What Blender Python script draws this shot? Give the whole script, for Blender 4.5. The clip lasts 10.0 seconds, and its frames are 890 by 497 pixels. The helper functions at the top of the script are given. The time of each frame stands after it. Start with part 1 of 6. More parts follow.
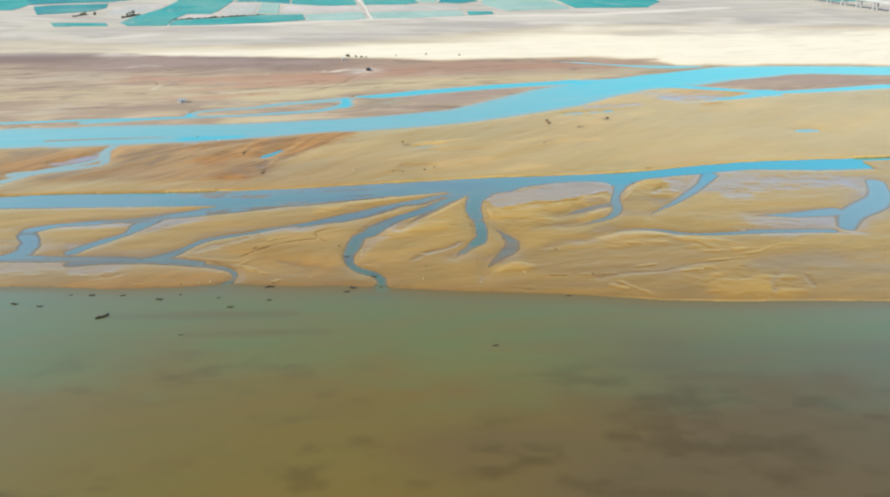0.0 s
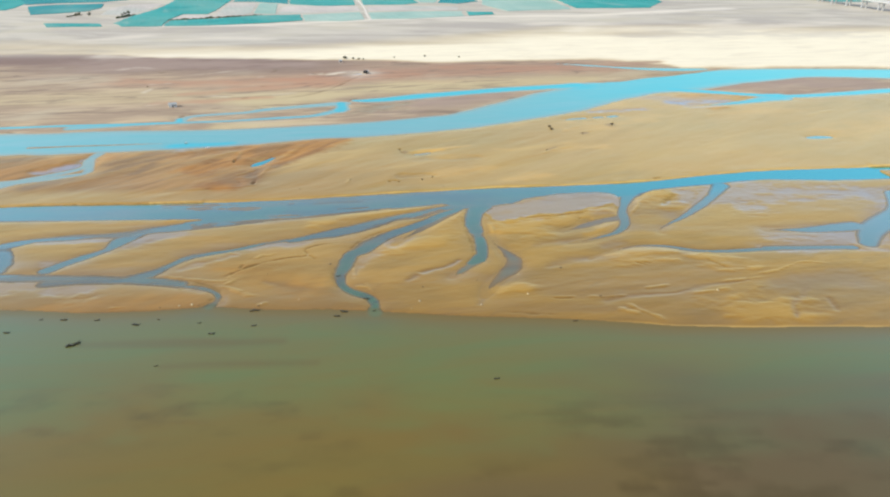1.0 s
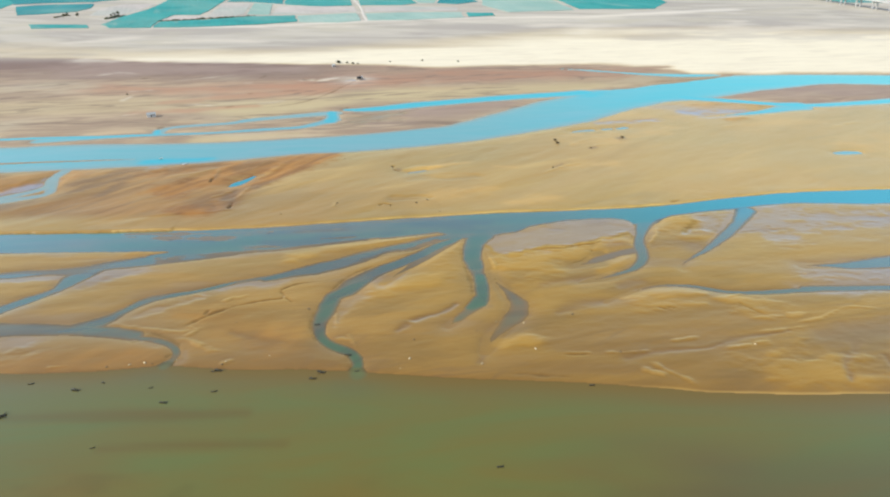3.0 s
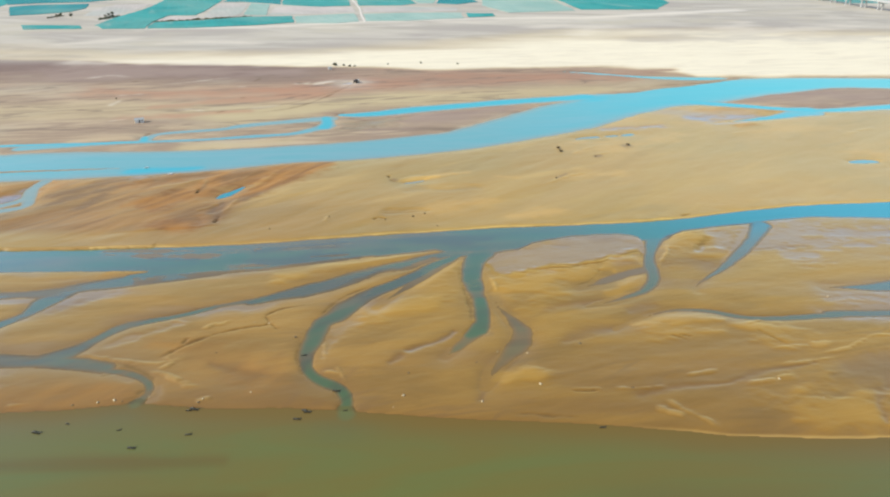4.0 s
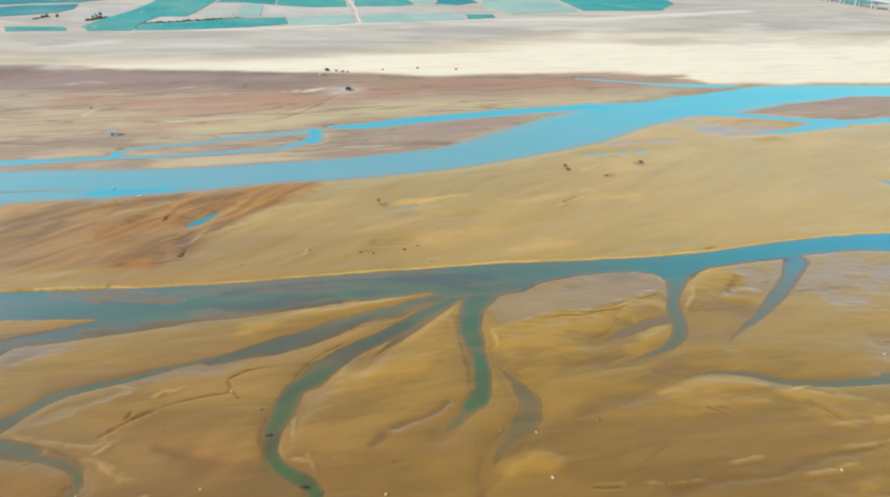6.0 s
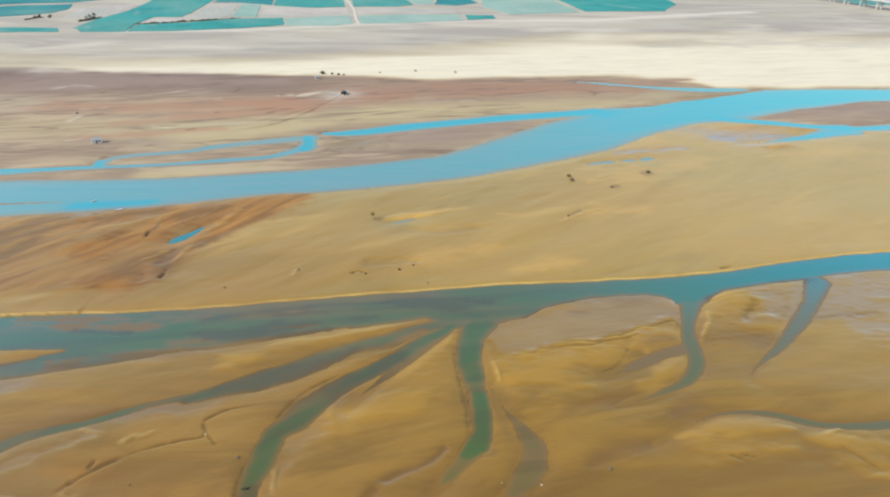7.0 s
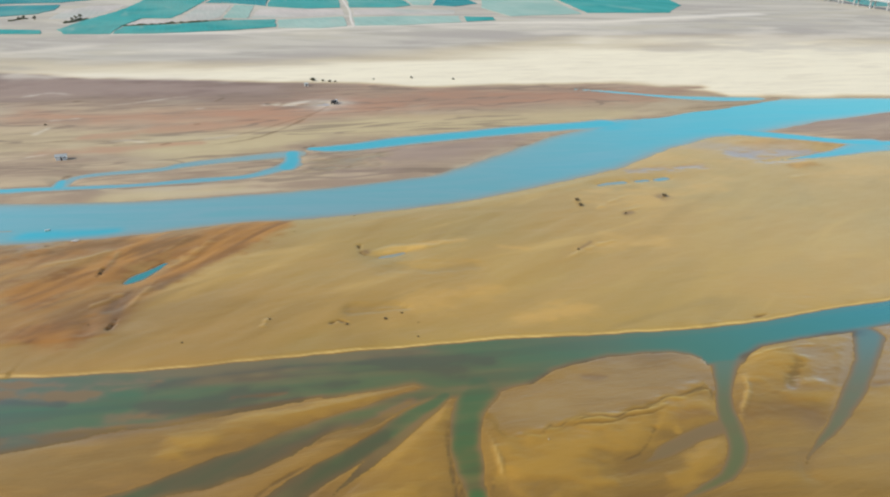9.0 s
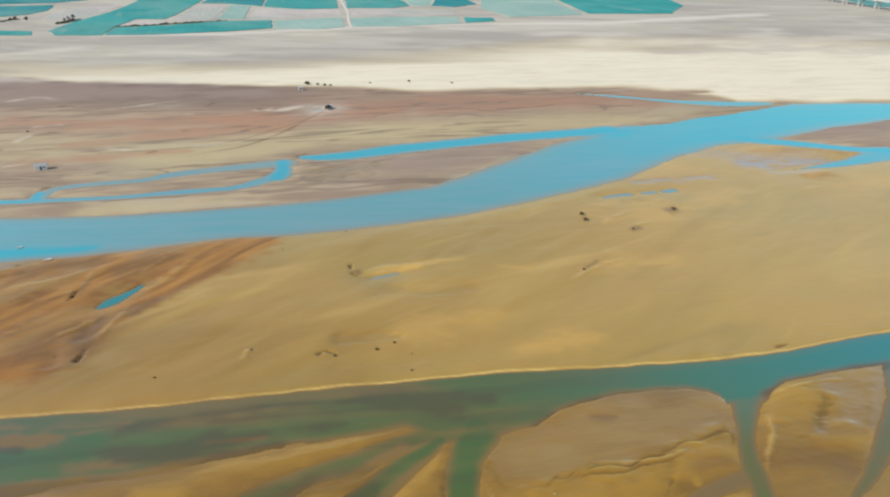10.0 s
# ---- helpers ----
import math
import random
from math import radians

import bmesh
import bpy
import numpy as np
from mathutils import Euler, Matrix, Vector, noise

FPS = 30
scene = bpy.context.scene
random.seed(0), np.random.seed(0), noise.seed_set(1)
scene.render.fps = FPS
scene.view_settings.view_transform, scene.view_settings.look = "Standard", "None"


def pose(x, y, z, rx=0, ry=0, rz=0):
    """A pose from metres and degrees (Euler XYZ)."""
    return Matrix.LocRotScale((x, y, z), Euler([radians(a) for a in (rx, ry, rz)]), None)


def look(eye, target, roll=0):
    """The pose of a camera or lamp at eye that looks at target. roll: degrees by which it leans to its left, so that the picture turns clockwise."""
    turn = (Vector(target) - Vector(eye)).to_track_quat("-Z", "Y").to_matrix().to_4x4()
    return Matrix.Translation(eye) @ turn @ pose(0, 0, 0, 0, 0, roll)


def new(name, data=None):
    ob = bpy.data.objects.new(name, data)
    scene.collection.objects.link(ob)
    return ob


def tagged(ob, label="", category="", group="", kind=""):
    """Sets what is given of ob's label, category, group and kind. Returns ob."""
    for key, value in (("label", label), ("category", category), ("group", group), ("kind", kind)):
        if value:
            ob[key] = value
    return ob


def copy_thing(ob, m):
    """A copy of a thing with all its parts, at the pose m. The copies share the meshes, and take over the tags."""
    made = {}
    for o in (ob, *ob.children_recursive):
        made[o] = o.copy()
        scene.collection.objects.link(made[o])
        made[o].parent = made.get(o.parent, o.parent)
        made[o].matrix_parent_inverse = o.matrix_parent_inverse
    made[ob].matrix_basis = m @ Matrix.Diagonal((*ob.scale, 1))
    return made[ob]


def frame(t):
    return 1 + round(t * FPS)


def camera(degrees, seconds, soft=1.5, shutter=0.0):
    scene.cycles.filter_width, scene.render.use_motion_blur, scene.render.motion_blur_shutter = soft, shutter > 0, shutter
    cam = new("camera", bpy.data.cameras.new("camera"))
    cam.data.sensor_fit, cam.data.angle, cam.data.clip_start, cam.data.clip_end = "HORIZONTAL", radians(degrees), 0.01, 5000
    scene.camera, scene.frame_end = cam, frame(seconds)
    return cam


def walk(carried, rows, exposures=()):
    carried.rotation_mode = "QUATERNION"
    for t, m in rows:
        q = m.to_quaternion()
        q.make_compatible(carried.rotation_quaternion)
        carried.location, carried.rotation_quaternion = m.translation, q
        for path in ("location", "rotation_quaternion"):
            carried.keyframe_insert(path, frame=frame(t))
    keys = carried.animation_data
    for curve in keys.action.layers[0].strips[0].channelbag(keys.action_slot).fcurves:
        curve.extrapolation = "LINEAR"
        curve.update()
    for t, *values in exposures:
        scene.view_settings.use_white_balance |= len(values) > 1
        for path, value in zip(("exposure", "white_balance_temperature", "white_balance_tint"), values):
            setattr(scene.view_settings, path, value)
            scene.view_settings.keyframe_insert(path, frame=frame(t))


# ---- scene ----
cam = camera(70.0, 10.0, soft=2.2)
# seconds, place, yaw to the left, pitch down, clockwise lean of the picture
PATH = [
    (0.0, 0.00, 0.00, 90.00, -0.000, 25.666, -0.118),
    (0.5, 0.33, 6.76, 89.98, -0.003, 25.687, -0.100),
    (1.0, 0.65, 13.55, 89.97, -0.007, 25.709, -0.083),
    (1.5, 0.97, 20.38, 89.95, -0.011, 25.730, -0.065),
    (2.0, 1.29, 27.24, 89.93, -0.017, 25.750, -0.047),
    (2.5, 1.60, 34.12, 89.92, -0.023, 25.770, -0.029),
    (3.0, 1.92, 41.03, 89.90, -0.030, 25.790, -0.012),
    (3.5, 2.24, 47.96, 89.88, -0.038, 25.809, 0.006),
    (4.0, 2.56, 54.91, 89.86, -0.046, 25.828, 0.024),
    (4.5, 2.89, 61.88, 89.84, -0.056, 25.847, 0.041),
    (5.0, 3.22, 68.85, 89.82, -0.066, 25.865, 0.059),
    (5.5, 3.56, 75.84, 89.80, -0.077, 25.883, 0.077),
    (6.0, 3.91, 82.83, 89.78, -0.088, 25.900, 0.095),
    (6.5, 4.27, 89.82, 89.76, -0.101, 25.917, 0.112),
    (7.0, 4.63, 96.82, 89.74, -0.114, 25.933, 0.130),
    (7.5, 5.01, 103.81, 89.72, -0.129, 25.949, 0.148),
    (8.0, 5.39, 110.80, 89.70, -0.144, 25.965, 0.165),
    (8.5, 5.80, 117.78, 89.67, -0.159, 25.980, 0.183),
    (9.0, 6.21, 124.75, 89.65, -0.176, 25.995, 0.201),
    (9.5, 6.64, 131.70, 89.63, -0.193, 26.010, 0.219),
    (10.0, 7.09, 138.64, 89.60, -0.211, 26.024, 0.236),
]


def flown(x, y, z, yaw, down, lean):
    return pose(x, y, z, 0, 0, yaw) @ pose(0, 0, 0, 90 - down) @ pose(0, 0, 0, 0, 0, lean)


walk(cam, [(row[0], flown(*row[1:])) for row in PATH], [(0.0, 0.58), (2.5, 0.55), (5.0, 0.48), (7.5, 0.36), (10.0, 0.24)])

# ---- light: a clear sky and a sun in the west-south-west, behind the camera's left shoulder ----
SUN_EL, SUN_AZ = 36.0, 250.0    # degrees; azimuth clockwise from +y
world = bpy.data.worlds.new("sky")
scene.world = world
world.use_nodes = True
wt = world.node_tree
sky = wt.nodes.new("ShaderNodeTexSky")
sky.sky_type = "NISHITA"
sky.sun_disc = False
sky.sun_elevation, sky.sun_rotation = radians(SUN_EL), radians(SUN_AZ)
sky.altitude, sky.air_density, sky.dust_density, sky.ozone_density = 300, 1.0, 0.6, 0.4
wt.nodes["Background"].inputs["Strength"].default_value = 0.15
wt.links.new(sky.outputs[0], wt.nodes["Background"].inputs["Color"])
sun = new("sun", bpy.data.lights.new("sun", "SUN"))
sun.data.energy, sun.data.angle, sun.data.color = 3.6, radians(1.0), (1.0, 0.96, 0.85)
az = radians(SUN_AZ)
sun.matrix_world = look((math.sin(az) * 300, math.cos(az) * 300, 300 * math.tan(radians(SUN_EL))), (0, 0, 0))


# ---- materials ----
class Nodes:
    """A small helper to write node materials."""

    def __init__(self, name):
        self.mat = bpy.data.materials.new(name)
        self.mat.use_nodes = True
        self.t = self.mat.node_tree
        self.t.nodes.clear()
        self.out = self.t.nodes.new("ShaderNodeOutputMaterial")
        self.pos = self.t.nodes.new("ShaderNodeNewGeometry").outputs["Position"]

    def put(self, socket, value):
        if isinstance(value, bpy.types.NodeSocket):
            self.t.links.new(value, socket)
        elif isinstance(value, (tuple, list)) and len(value) == 3 and socket.type == "RGBA":
            socket.default_value = (*value, 1)
        else:
            socket.default_value = value

    def node(self, kind, out=0, **ins):
        n = self.t.nodes.new(kind)
        for k, v in ins.items():
            self.put(n.inputs[int(k[1:])] if k[0] == "i" and k[1:].isdigit() else n.inputs[k.replace("_", " ")], v)
        return n.outputs[out]

    def attr(self, name):
        n = self.t.nodes.new("ShaderNodeAttribute")
        n.attribute_name = name
        return n.outputs["Fac"]

    def math(self, op, a, b=0.0, c=0.0):
        n = self.t.nodes.new("ShaderNodeMath")
        n.operation = op
        for i, v in enumerate((a, b, c)):
            self.put(n.inputs[i], v)
        return n.outputs[0]

    def mix(self, fac, a, b, blend="MIX"):
        n = self.t.nodes.new("ShaderNodeMix")
        n.data_type, n.blend_type = "RGBA", blend
        self.put(n.inputs[0], fac), self.put(n.inputs[6], a), self.put(n.inputs[7], b)
        return n.outputs[2]

    def ramp(self, x, a, b, lo=0.0, hi=1.0):
        n = self.t.nodes.new("ShaderNodeMapRange")
        n.interpolation_type = "SMOOTHSTEP"
        for i, v in enumerate((x, a, b, lo, hi)):
            self.put(n.inputs[i], v)
        return n.outputs[0]

    def scaled(self, sx, sy, sz=1.0, turn=0.0):
        """The place, turned so that x runs along the given heading, then scaled."""
        flat = self.node("ShaderNodeMapping", 0, i0=self.pos, i2=(0, 0, radians(-turn)))
        return self.node("ShaderNodeMapping", 0, i0=flat, i3=(sx, sy, sz))

    def noise(self, vec, scale=1.0, detail=4.0, rough=0.55, warp=0.0):
        return self.node("ShaderNodeTexNoise", 0, Vector=vec, Scale=scale, Detail=detail, Roughness=rough, Distortion=warp)

    def bump(self, height, strength=0.3, distance=0.1, normal=None):
        n = self.t.nodes.new("ShaderNodeBump")
        n.inputs["Strength"].default_value, n.inputs["Distance"].default_value = strength, distance
        self.put(n.inputs["Height"], height)
        if normal is not None:
            self.put(n.inputs["Normal"], normal)
        return n.outputs[0]

    def principled(self, color, rough=0.8, normal=None, spec=0.5, metal=0.0, sheen=0.0):
        n = self.t.nodes.new("ShaderNodeBsdfPrincipled")
        self.put(n.inputs["Base Color"], color), self.put(n.inputs["Roughness"], rough)
        self.put(n.inputs["Specular IOR Level"], spec), self.put(n.inputs["Metallic"], metal)
        n.inputs["Sheen Weight"].default_value, n.inputs["Sheen Roughness"].default_value = sheen, 0.4
        if normal is not None:
            self.put(n.inputs["Normal"], normal)
        return n.outputs[0]

    def done(self, shader):
        self.t.links.new(shader, self.out.inputs["Surface"])
        return self.mat


def sand_material():
    n = Nodes("river_sand")
    wet_shade, ochre, orange, pink = n.attr("wet_shade"), n.attr("ochre"), n.attr("orange"), n.attr("pink")
    pale, grey, bright_sand, silt = n.attr("pale"), n.attr("grey"), n.attr("bright_sand"), n.attr("silt")
    streak = n.noise(n.scaled(0.016, 0.085, 0.05, 9), 1.0, 7, 0.60, 1.4)      # long flow streaks
    swell = n.noise(n.scaled(0.012, 0.030, 0.05, 42), 1.0, 3, 0.45, 1.2)       # broad bands across the bar
    fine = n.noise(n.scaled(0.14, 0.7, 0.3, 12), 1.0, 5, 0.6, 1.0)
    rib = n.noise(n.scaled(0.02, 0.085, 0.05, 52), 1.0, 5, 0.5, 1.6)           # dune slopes
    cloud = n.noise(n.scaled(0.012, 0.02), 1.0, 4, 0.5)
    grain = n.noise(n.pos, 3.0, 4, 0.7)
    tan_c = n.mix(n.ramp(cloud, 0.35, 0.68), (0.370, 0.214, 0.046), (0.326, 0.206, 0.048))
    tan_c = n.mix(n.ramp(swell, 0.50, 0.70, 0, 0.7), tan_c, (0.396, 0.246, 0.056))
    tan_c = n.mix(n.ramp(swell, 0.46, 0.30, 0, 0.7), tan_c, (0.290, 0.170, 0.032))
    tan_c = n.mix(n.ramp(streak, 0.58, 0.78, 0, 0.7), tan_c, (0.400, 0.250, 0.085))
    blown = n.noise(n.scaled(0.010, 0.040, 0.05, 30), 1.0, 6, 0.58, 1.8)         # drifts of peach sand, aslant
    tan_c = n.mix(n.ramp(blown, 0.54, 0.74, 0, 0.75), tan_c, (0.480, 0.298, 0.075))
    tan_c = n.mix(n.ramp(blown, 0.42, 0.28, 0, 0.65), tan_c, (0.262, 0.164, 0.038))
    och = n.mix(n.ramp(streak, 0.38, 0.62), (0.169, 0.084, 0.012), (0.253, 0.129, 0.017))
    och = n.mix(n.ramp(swell, 0.40, 0.66, 0, 0.5), och, (0.244, 0.124, 0.019))
    och = n.mix(n.ramp(fine, 0.56, 0.74, 0, 0.28), och, (0.175, 0.099, 0.025))
    och = n.mix(n.ramp(fine, 0.40, 0.24, 0, 0.22), och, (0.291, 0.162, 0.031))
    comb = n.noise(n.scaled(0.045, 0.55, 0.3, 24), 1.0, 5, 0.6, 0.8)             # fine lines combed by the current
    och = n.mix(n.ramp(comb, 0.54, 0.70, 0, 0.22), och, (0.163, 0.085, 0.018))
    och = n.mix(n.ramp(comb, 0.44, 0.30, 0, 0.2), och, (0.282, 0.151, 0.029))
    vein = n.noise(n.scaled(0.016, 0.045, 0.05, 20), 1.0, 3, 0.45, 1.6)
    rill = n.ramp(n.math("ABSOLUTE", n.math("SUBTRACT", vein, 0.52)), 0.022, 0.006)   # thin runnels drawn in the sand
    rill = n.math("MULTIPLY", rill, n.ramp(n.noise(n.scaled(0.025, 0.04), 1.0, 3, 0.5), 0.48, 0.62, 0, 0.6))
    och = n.mix(rill, och, (0.157, 0.081, 0.024))
    c = n.mix(ochre, tan_c, och)
    org = n.mix(n.ramp(rib, 0.38, 0.64), (0.200, 0.082, 0.015), (0.350, 0.152, 0.026))
    c = n.mix(orange, c, org)
    pk = n.mix(n.ramp(streak, 0.40, 0.64), (0.290, 0.205, 0.134), (0.425, 0.318, 0.198))
    pk = n.mix(n.ramp(cloud, 0.5, 0.72), pk, (0.425, 0.342, 0.226))
    pk = n.mix(n.math("MULTIPLY", n.attr("olive"), 0.75), pk, (0.470, 0.372, 0.196))
    pk = n.mix(n.math("MULTIPLY", n.attr("rust"), n.ramp(streak, 0.34, 0.60, 0.5, 1.0)), pk, (0.400, 0.216, 0.124))
    pk = n.mix(n.attr("dusk"), pk, (0.180, 0.114, 0.090))
    lines = n.noise(n.scaled(0.006, 0.045, 0.05, 12), 1.0, 3, 0.5, 0.6)
    thread = n.ramp(n.math("ABSOLUTE", n.math("SUBTRACT", lines, 0.55)), 0.018, 0.006)
    pk = n.mix(n.math("MULTIPLY", thread, 0.6), pk, (0.180, 0.125, 0.085))
    c = n.mix(n.math("MULTIPLY", n.attr("blush"), 0.38), c, n.mix(n.ramp(streak, 0.38, 0.62), (0.205, 0.098, 0.026), (0.300, 0.150, 0.040)))
    c = n.mix(n.math("MULTIPLY", n.attr("gold"), 0.75), c, n.mix(ochre, (0.500, 0.282, 0.058), (0.336, 0.173, 0.020)))
    c = n.mix(pink, c, pk)
    c = n.mix(n.math("MULTIPLY", n.attr("mauve"), 0.75), c, (0.300, 0.215, 0.165))
    pl = n.mix(n.ramp(streak, 0.42, 0.68), (0.730, 0.640, 0.462), (0.650, 0.562, 0.406))
    c = n.mix(pale, c, pl)
    gs = n.noise(n.scaled(0.006, 0.018, 0.05, -6), 1.0, 4, 0.52, 1.3)
    gr = n.mix(n.ramp(gs, 0.40, 0.62), (0.372, 0.326, 0.264), (0.480, 0.425, 0.335))
    gr = n.mix(n.math("MULTIPLY", thread, 0.4), gr, (0.500, 0.440, 0.360))
    gr = n.mix(n.ramp(cloud, 0.50, 0.66, 0, 0.7), gr, (0.450, 0.392, 0.290))
    gr = n.mix(n.attr("path"), gr, (0.620, 0.555, 0.455))
    c = n.mix(grey, c, gr)
    c = n.mix(n.math("MULTIPLY", n.attr("dim"), 0.4), c, (0.350, 0.300, 0.255))
    c = n.mix(n.math("MULTIPLY", n.attr("chalk"), 0.65), c, (0.640, 0.560, 0.440))
    c = n.mix(silt, c, (0.272, 0.164, 0.052))
    # brown damp stains, and the dune sides' shade painted as brown
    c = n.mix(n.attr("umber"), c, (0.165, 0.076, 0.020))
    c = n.mix(bright_sand, c, (0.640, 0.440, 0.150))
    scar = n.attr("scar")
    c = n.mix(scar, c, (0.110, 0.062, 0.022))                               # dark runnels and tracks, and shade of ledges and cut banks painted dark brown
    c = n.mix(0.35, c, n.mix(n.ramp(grain, 0.25, 0.75), (0.42, 0.42, 0.42), (0.58, 0.58, 0.58)), "OVERLAY")
    # one darker tone for damp sand and for painted shade and corner falloff
    damp_shade = n.mix(1.0, c, (0.74, 0.67, 0.56), "MULTIPLY")
    c = n.mix(wet_shade, c, damp_shade)
    rough = n.math("ADD", n.ramp(wet_shade, 0.25, 1.0, 0.9, 0.42), n.math("MULTIPLY", scar, 0.4))
    h = n.math("ADD", n.math("ADD", n.math("MULTIPLY", fine, 0.7), n.math("MULTIPLY", comb, 0.25)), n.math("MULTIPLY", grain, 0.15))
    dry = n.ramp(wet_shade, 0.2, 0.9, 1.0, 0.15)
    nm = n.bump(n.math("MULTIPLY", h, dry), 0.5, 0.25)
    body = n.principled(c, rough, nm, 0.35)
    # sheen added to brighten the bars at low viewing angles
    sheen_zone = n.math("SUBTRACT", 1.0, n.math("MAXIMUM", pink, n.math("MAXIMUM", pale, grey)))
    n.put(body.node.inputs["Sheen Weight"], n.math("MULTIPLY", sheen_zone, n.math("MULTIPLY_ADD", ochre, 0.33, 0.15)))
    n.put(body.node.inputs["Sheen Tint"], n.mix(ochre, (1.0, 0.79, 0.46), (1.0, 0.72, 0.20)))
    body.node.inputs["Sheen Roughness"].default_value = 0.5
    film = n.attr("film")                                                     # standing moisture mirrors the sky; a base share lightens the dry bars too
    facing = n.node("ShaderNodeLayerWeight", 1, Blend=0.5, Normal=nm)
    gloss = n.node("ShaderNodeBsdfGlossy", 0, Color=n.mix(n.ramp(film, 0.3, 0.7), (0.76, 0.79, 0.62), (0.66, 0.76, 0.84)), Roughness=0.36, Normal=nm)
    mirror = n.math("MULTIPLY", n.math("POWER", facing, 3.2), n.math("MULTIPLY", film, 1.5))
    return n.done(n.node("ShaderNodeMixShader", 0, i0=mirror, i1=body, i2=gloss))


def water_material(name, body, drift, clean, bed, silt, murk, tint, weed=(0.054, 0.035, 0.012), gleam=0.42):
    """Murky river water: its bed shows where it is shallow, its own silty colour where it is deep, and it mirrors the sky."""
    n = Nodes(name)
    depth, muddy, weedy = n.attr("depth"), n.attr("mud"), n.attr("weed")
    wave = n.noise(n.scaled(0.35, 0.9, 1, 12), 1.0, 4, 0.6, 0.6)
    slow = n.noise(n.scaled(0.014, 0.085, 1, 6), 1.0, 6, 0.6, 1.2)
    nm = n.bump(n.math("ADD", n.math("MULTIPLY", wave, 0.6), n.math("MULTIPLY", slow, 2.0)), 0.25, 0.06)
    col = n.mix(n.attr("clear"), n.mix(n.ramp(slow, 0.35, 0.68), body, drift), clean)
    low = n.mix(n.math("MULTIPLY", muddy, n.ramp(depth, 0.0, 0.06)), bed, silt)
    veil = n.math("SUBTRACT", 1.0, n.math("EXPONENT", n.math("MULTIPLY", depth, -murk)))
    diff = n.node("ShaderNodeBsdfDiffuse", 0, Color=n.mix(n.math("MULTIPLY", weedy, 0.58), n.mix(veil, low, col), weed))
    gloss = n.node("ShaderNodeBsdfGlossy", 0, Color=n.mix(n.attr("clear"), tint, (0.30, 0.93, 0.97)), Roughness=0.12, Normal=nm)
    facing = n.node("ShaderNodeLayerWeight", 1, Blend=0.5, Normal=nm)
    mirror = n.math("MULTIPLY", n.math("POWER", facing, 3.2), n.ramp(depth, 0.0, 0.30, 0.8, 3.6 * gleam))
    mirror = n.math("MINIMUM", mirror, gleam)
    return n.done(n.node("ShaderNodeMixShader", 0, i0=mirror, i1=diff, i2=gloss))


def plain_material(name, a, b, scale=1.0, rough=0.8, bump=0.2, metal=0.0):
    n = Nodes(name)
    rnd = n.node("ShaderNodeObjectInfo", "Random")
    x = n.noise(n.pos, scale, 5, 0.6)
    c = n.mix(n.ramp(x, 0.3, 0.7), a, b)
    c = n.mix(n.math("MULTIPLY", rnd, 0.25), c, tuple(v * 0.6 for v in a))
    return n.done(n.principled(c, rough, n.bump(x, bump, 0.05), 0.4, metal))


def crop_material(name, a, b, turn):
    """A sown field: drill rows and patchy growth."""
    n = Nodes(name)
    patch = n.noise(n.scaled(0.02, 0.012, 1, turn), 1.0, 6, 0.6, 0.5)
    rows = n.noise(n.scaled(0.6, 0.012, 1, turn), 1.0, 2, 0.5)
    c = n.mix(n.ramp(patch, 0.3, 0.7), a, b)
    c = n.mix(n.ramp(rows, 0.45, 0.65, 0, 0.35), c, tuple(v * 1.5 for v in a))
    broad = n.noise(n.scaled(0.008, 0.006, 1, turn + 30), 1.0, 3, 0.5)
    c = n.mix(n.ramp(broad, 0.45, 0.68, 0, 0.4), c, (0.20, 0.33, 0.27))
    thin = n.noise(n.scaled(0.03, 0.008, 1, turn), 1.0, 5, 0.6, 0.4)
    c = n.mix(n.ramp(thin, 0.58, 0.75, 0, 0.5), c, (0.36, 0.36, 0.30))
    return n.done(n.principled(c, 0.85, n.bump(rows, 0.3, 0.2), 0.2))


SAND = sand_material()
WATER_NEAR = water_material("silty_water", (0.110, 0.138, 0.041), (0.132, 0.126, 0.034), (0.050, 0.128, 0.058), (0.160, 0.090, 0.020), (0.098, 0.064, 0.038), 1.7, (0.60, 0.97, 0.78))
WATER_MID = water_material("green_water", (0.055, 0.122, 0.040), (0.082, 0.106, 0.034), (0.030, 0.185, 0.135), (0.225, 0.132, 0.036), (0.225, 0.130, 0.056), 2.3, (0.64, 0.94, 0.90), (0.082, 0.060, 0.030), 0.54)
WATER_FAR = water_material("blue_water", (0.138, 0.298, 0.282), (0.190, 0.300, 0.290), (0.050, 0.350, 0.355), (0.320, 0.250, 0.150), (0.220, 0.190, 0.160), 3.5, (0.57, 0.97, 0.86))


# ---- the plan of the river: banks as lines (x, y), water as strokes (x, y, half width) ----
SHORE = [(-130, 162.3), (-113, 161.9), (-96, 160.5), (-80, 161.4), (-64, 163.7), (-47, 162), (-30, 162.2), (-17, 161.2), (3, 159.1), (19, 158), (35, 157), (50, 155.3), (61, 153.7), (81, 153), (97, 153.2), (124, 153.1)]
MID_BANK = [(-177, 235.7), (-151, 238.7), (-108, 240), (-100, 240.8), (-80, 241.9), (-66, 243.5), (-52, 245.5), (-38, 248.1), (-23, 250.8), (-8, 252.9), (8, 255.4), (24, 257.6), (40, 258.9), (56, 260.3), (73, 262.3), (91, 266), (111, 272.1), (131, 276.7), (144, 279), (161, 280.4), (207, 284.4)]
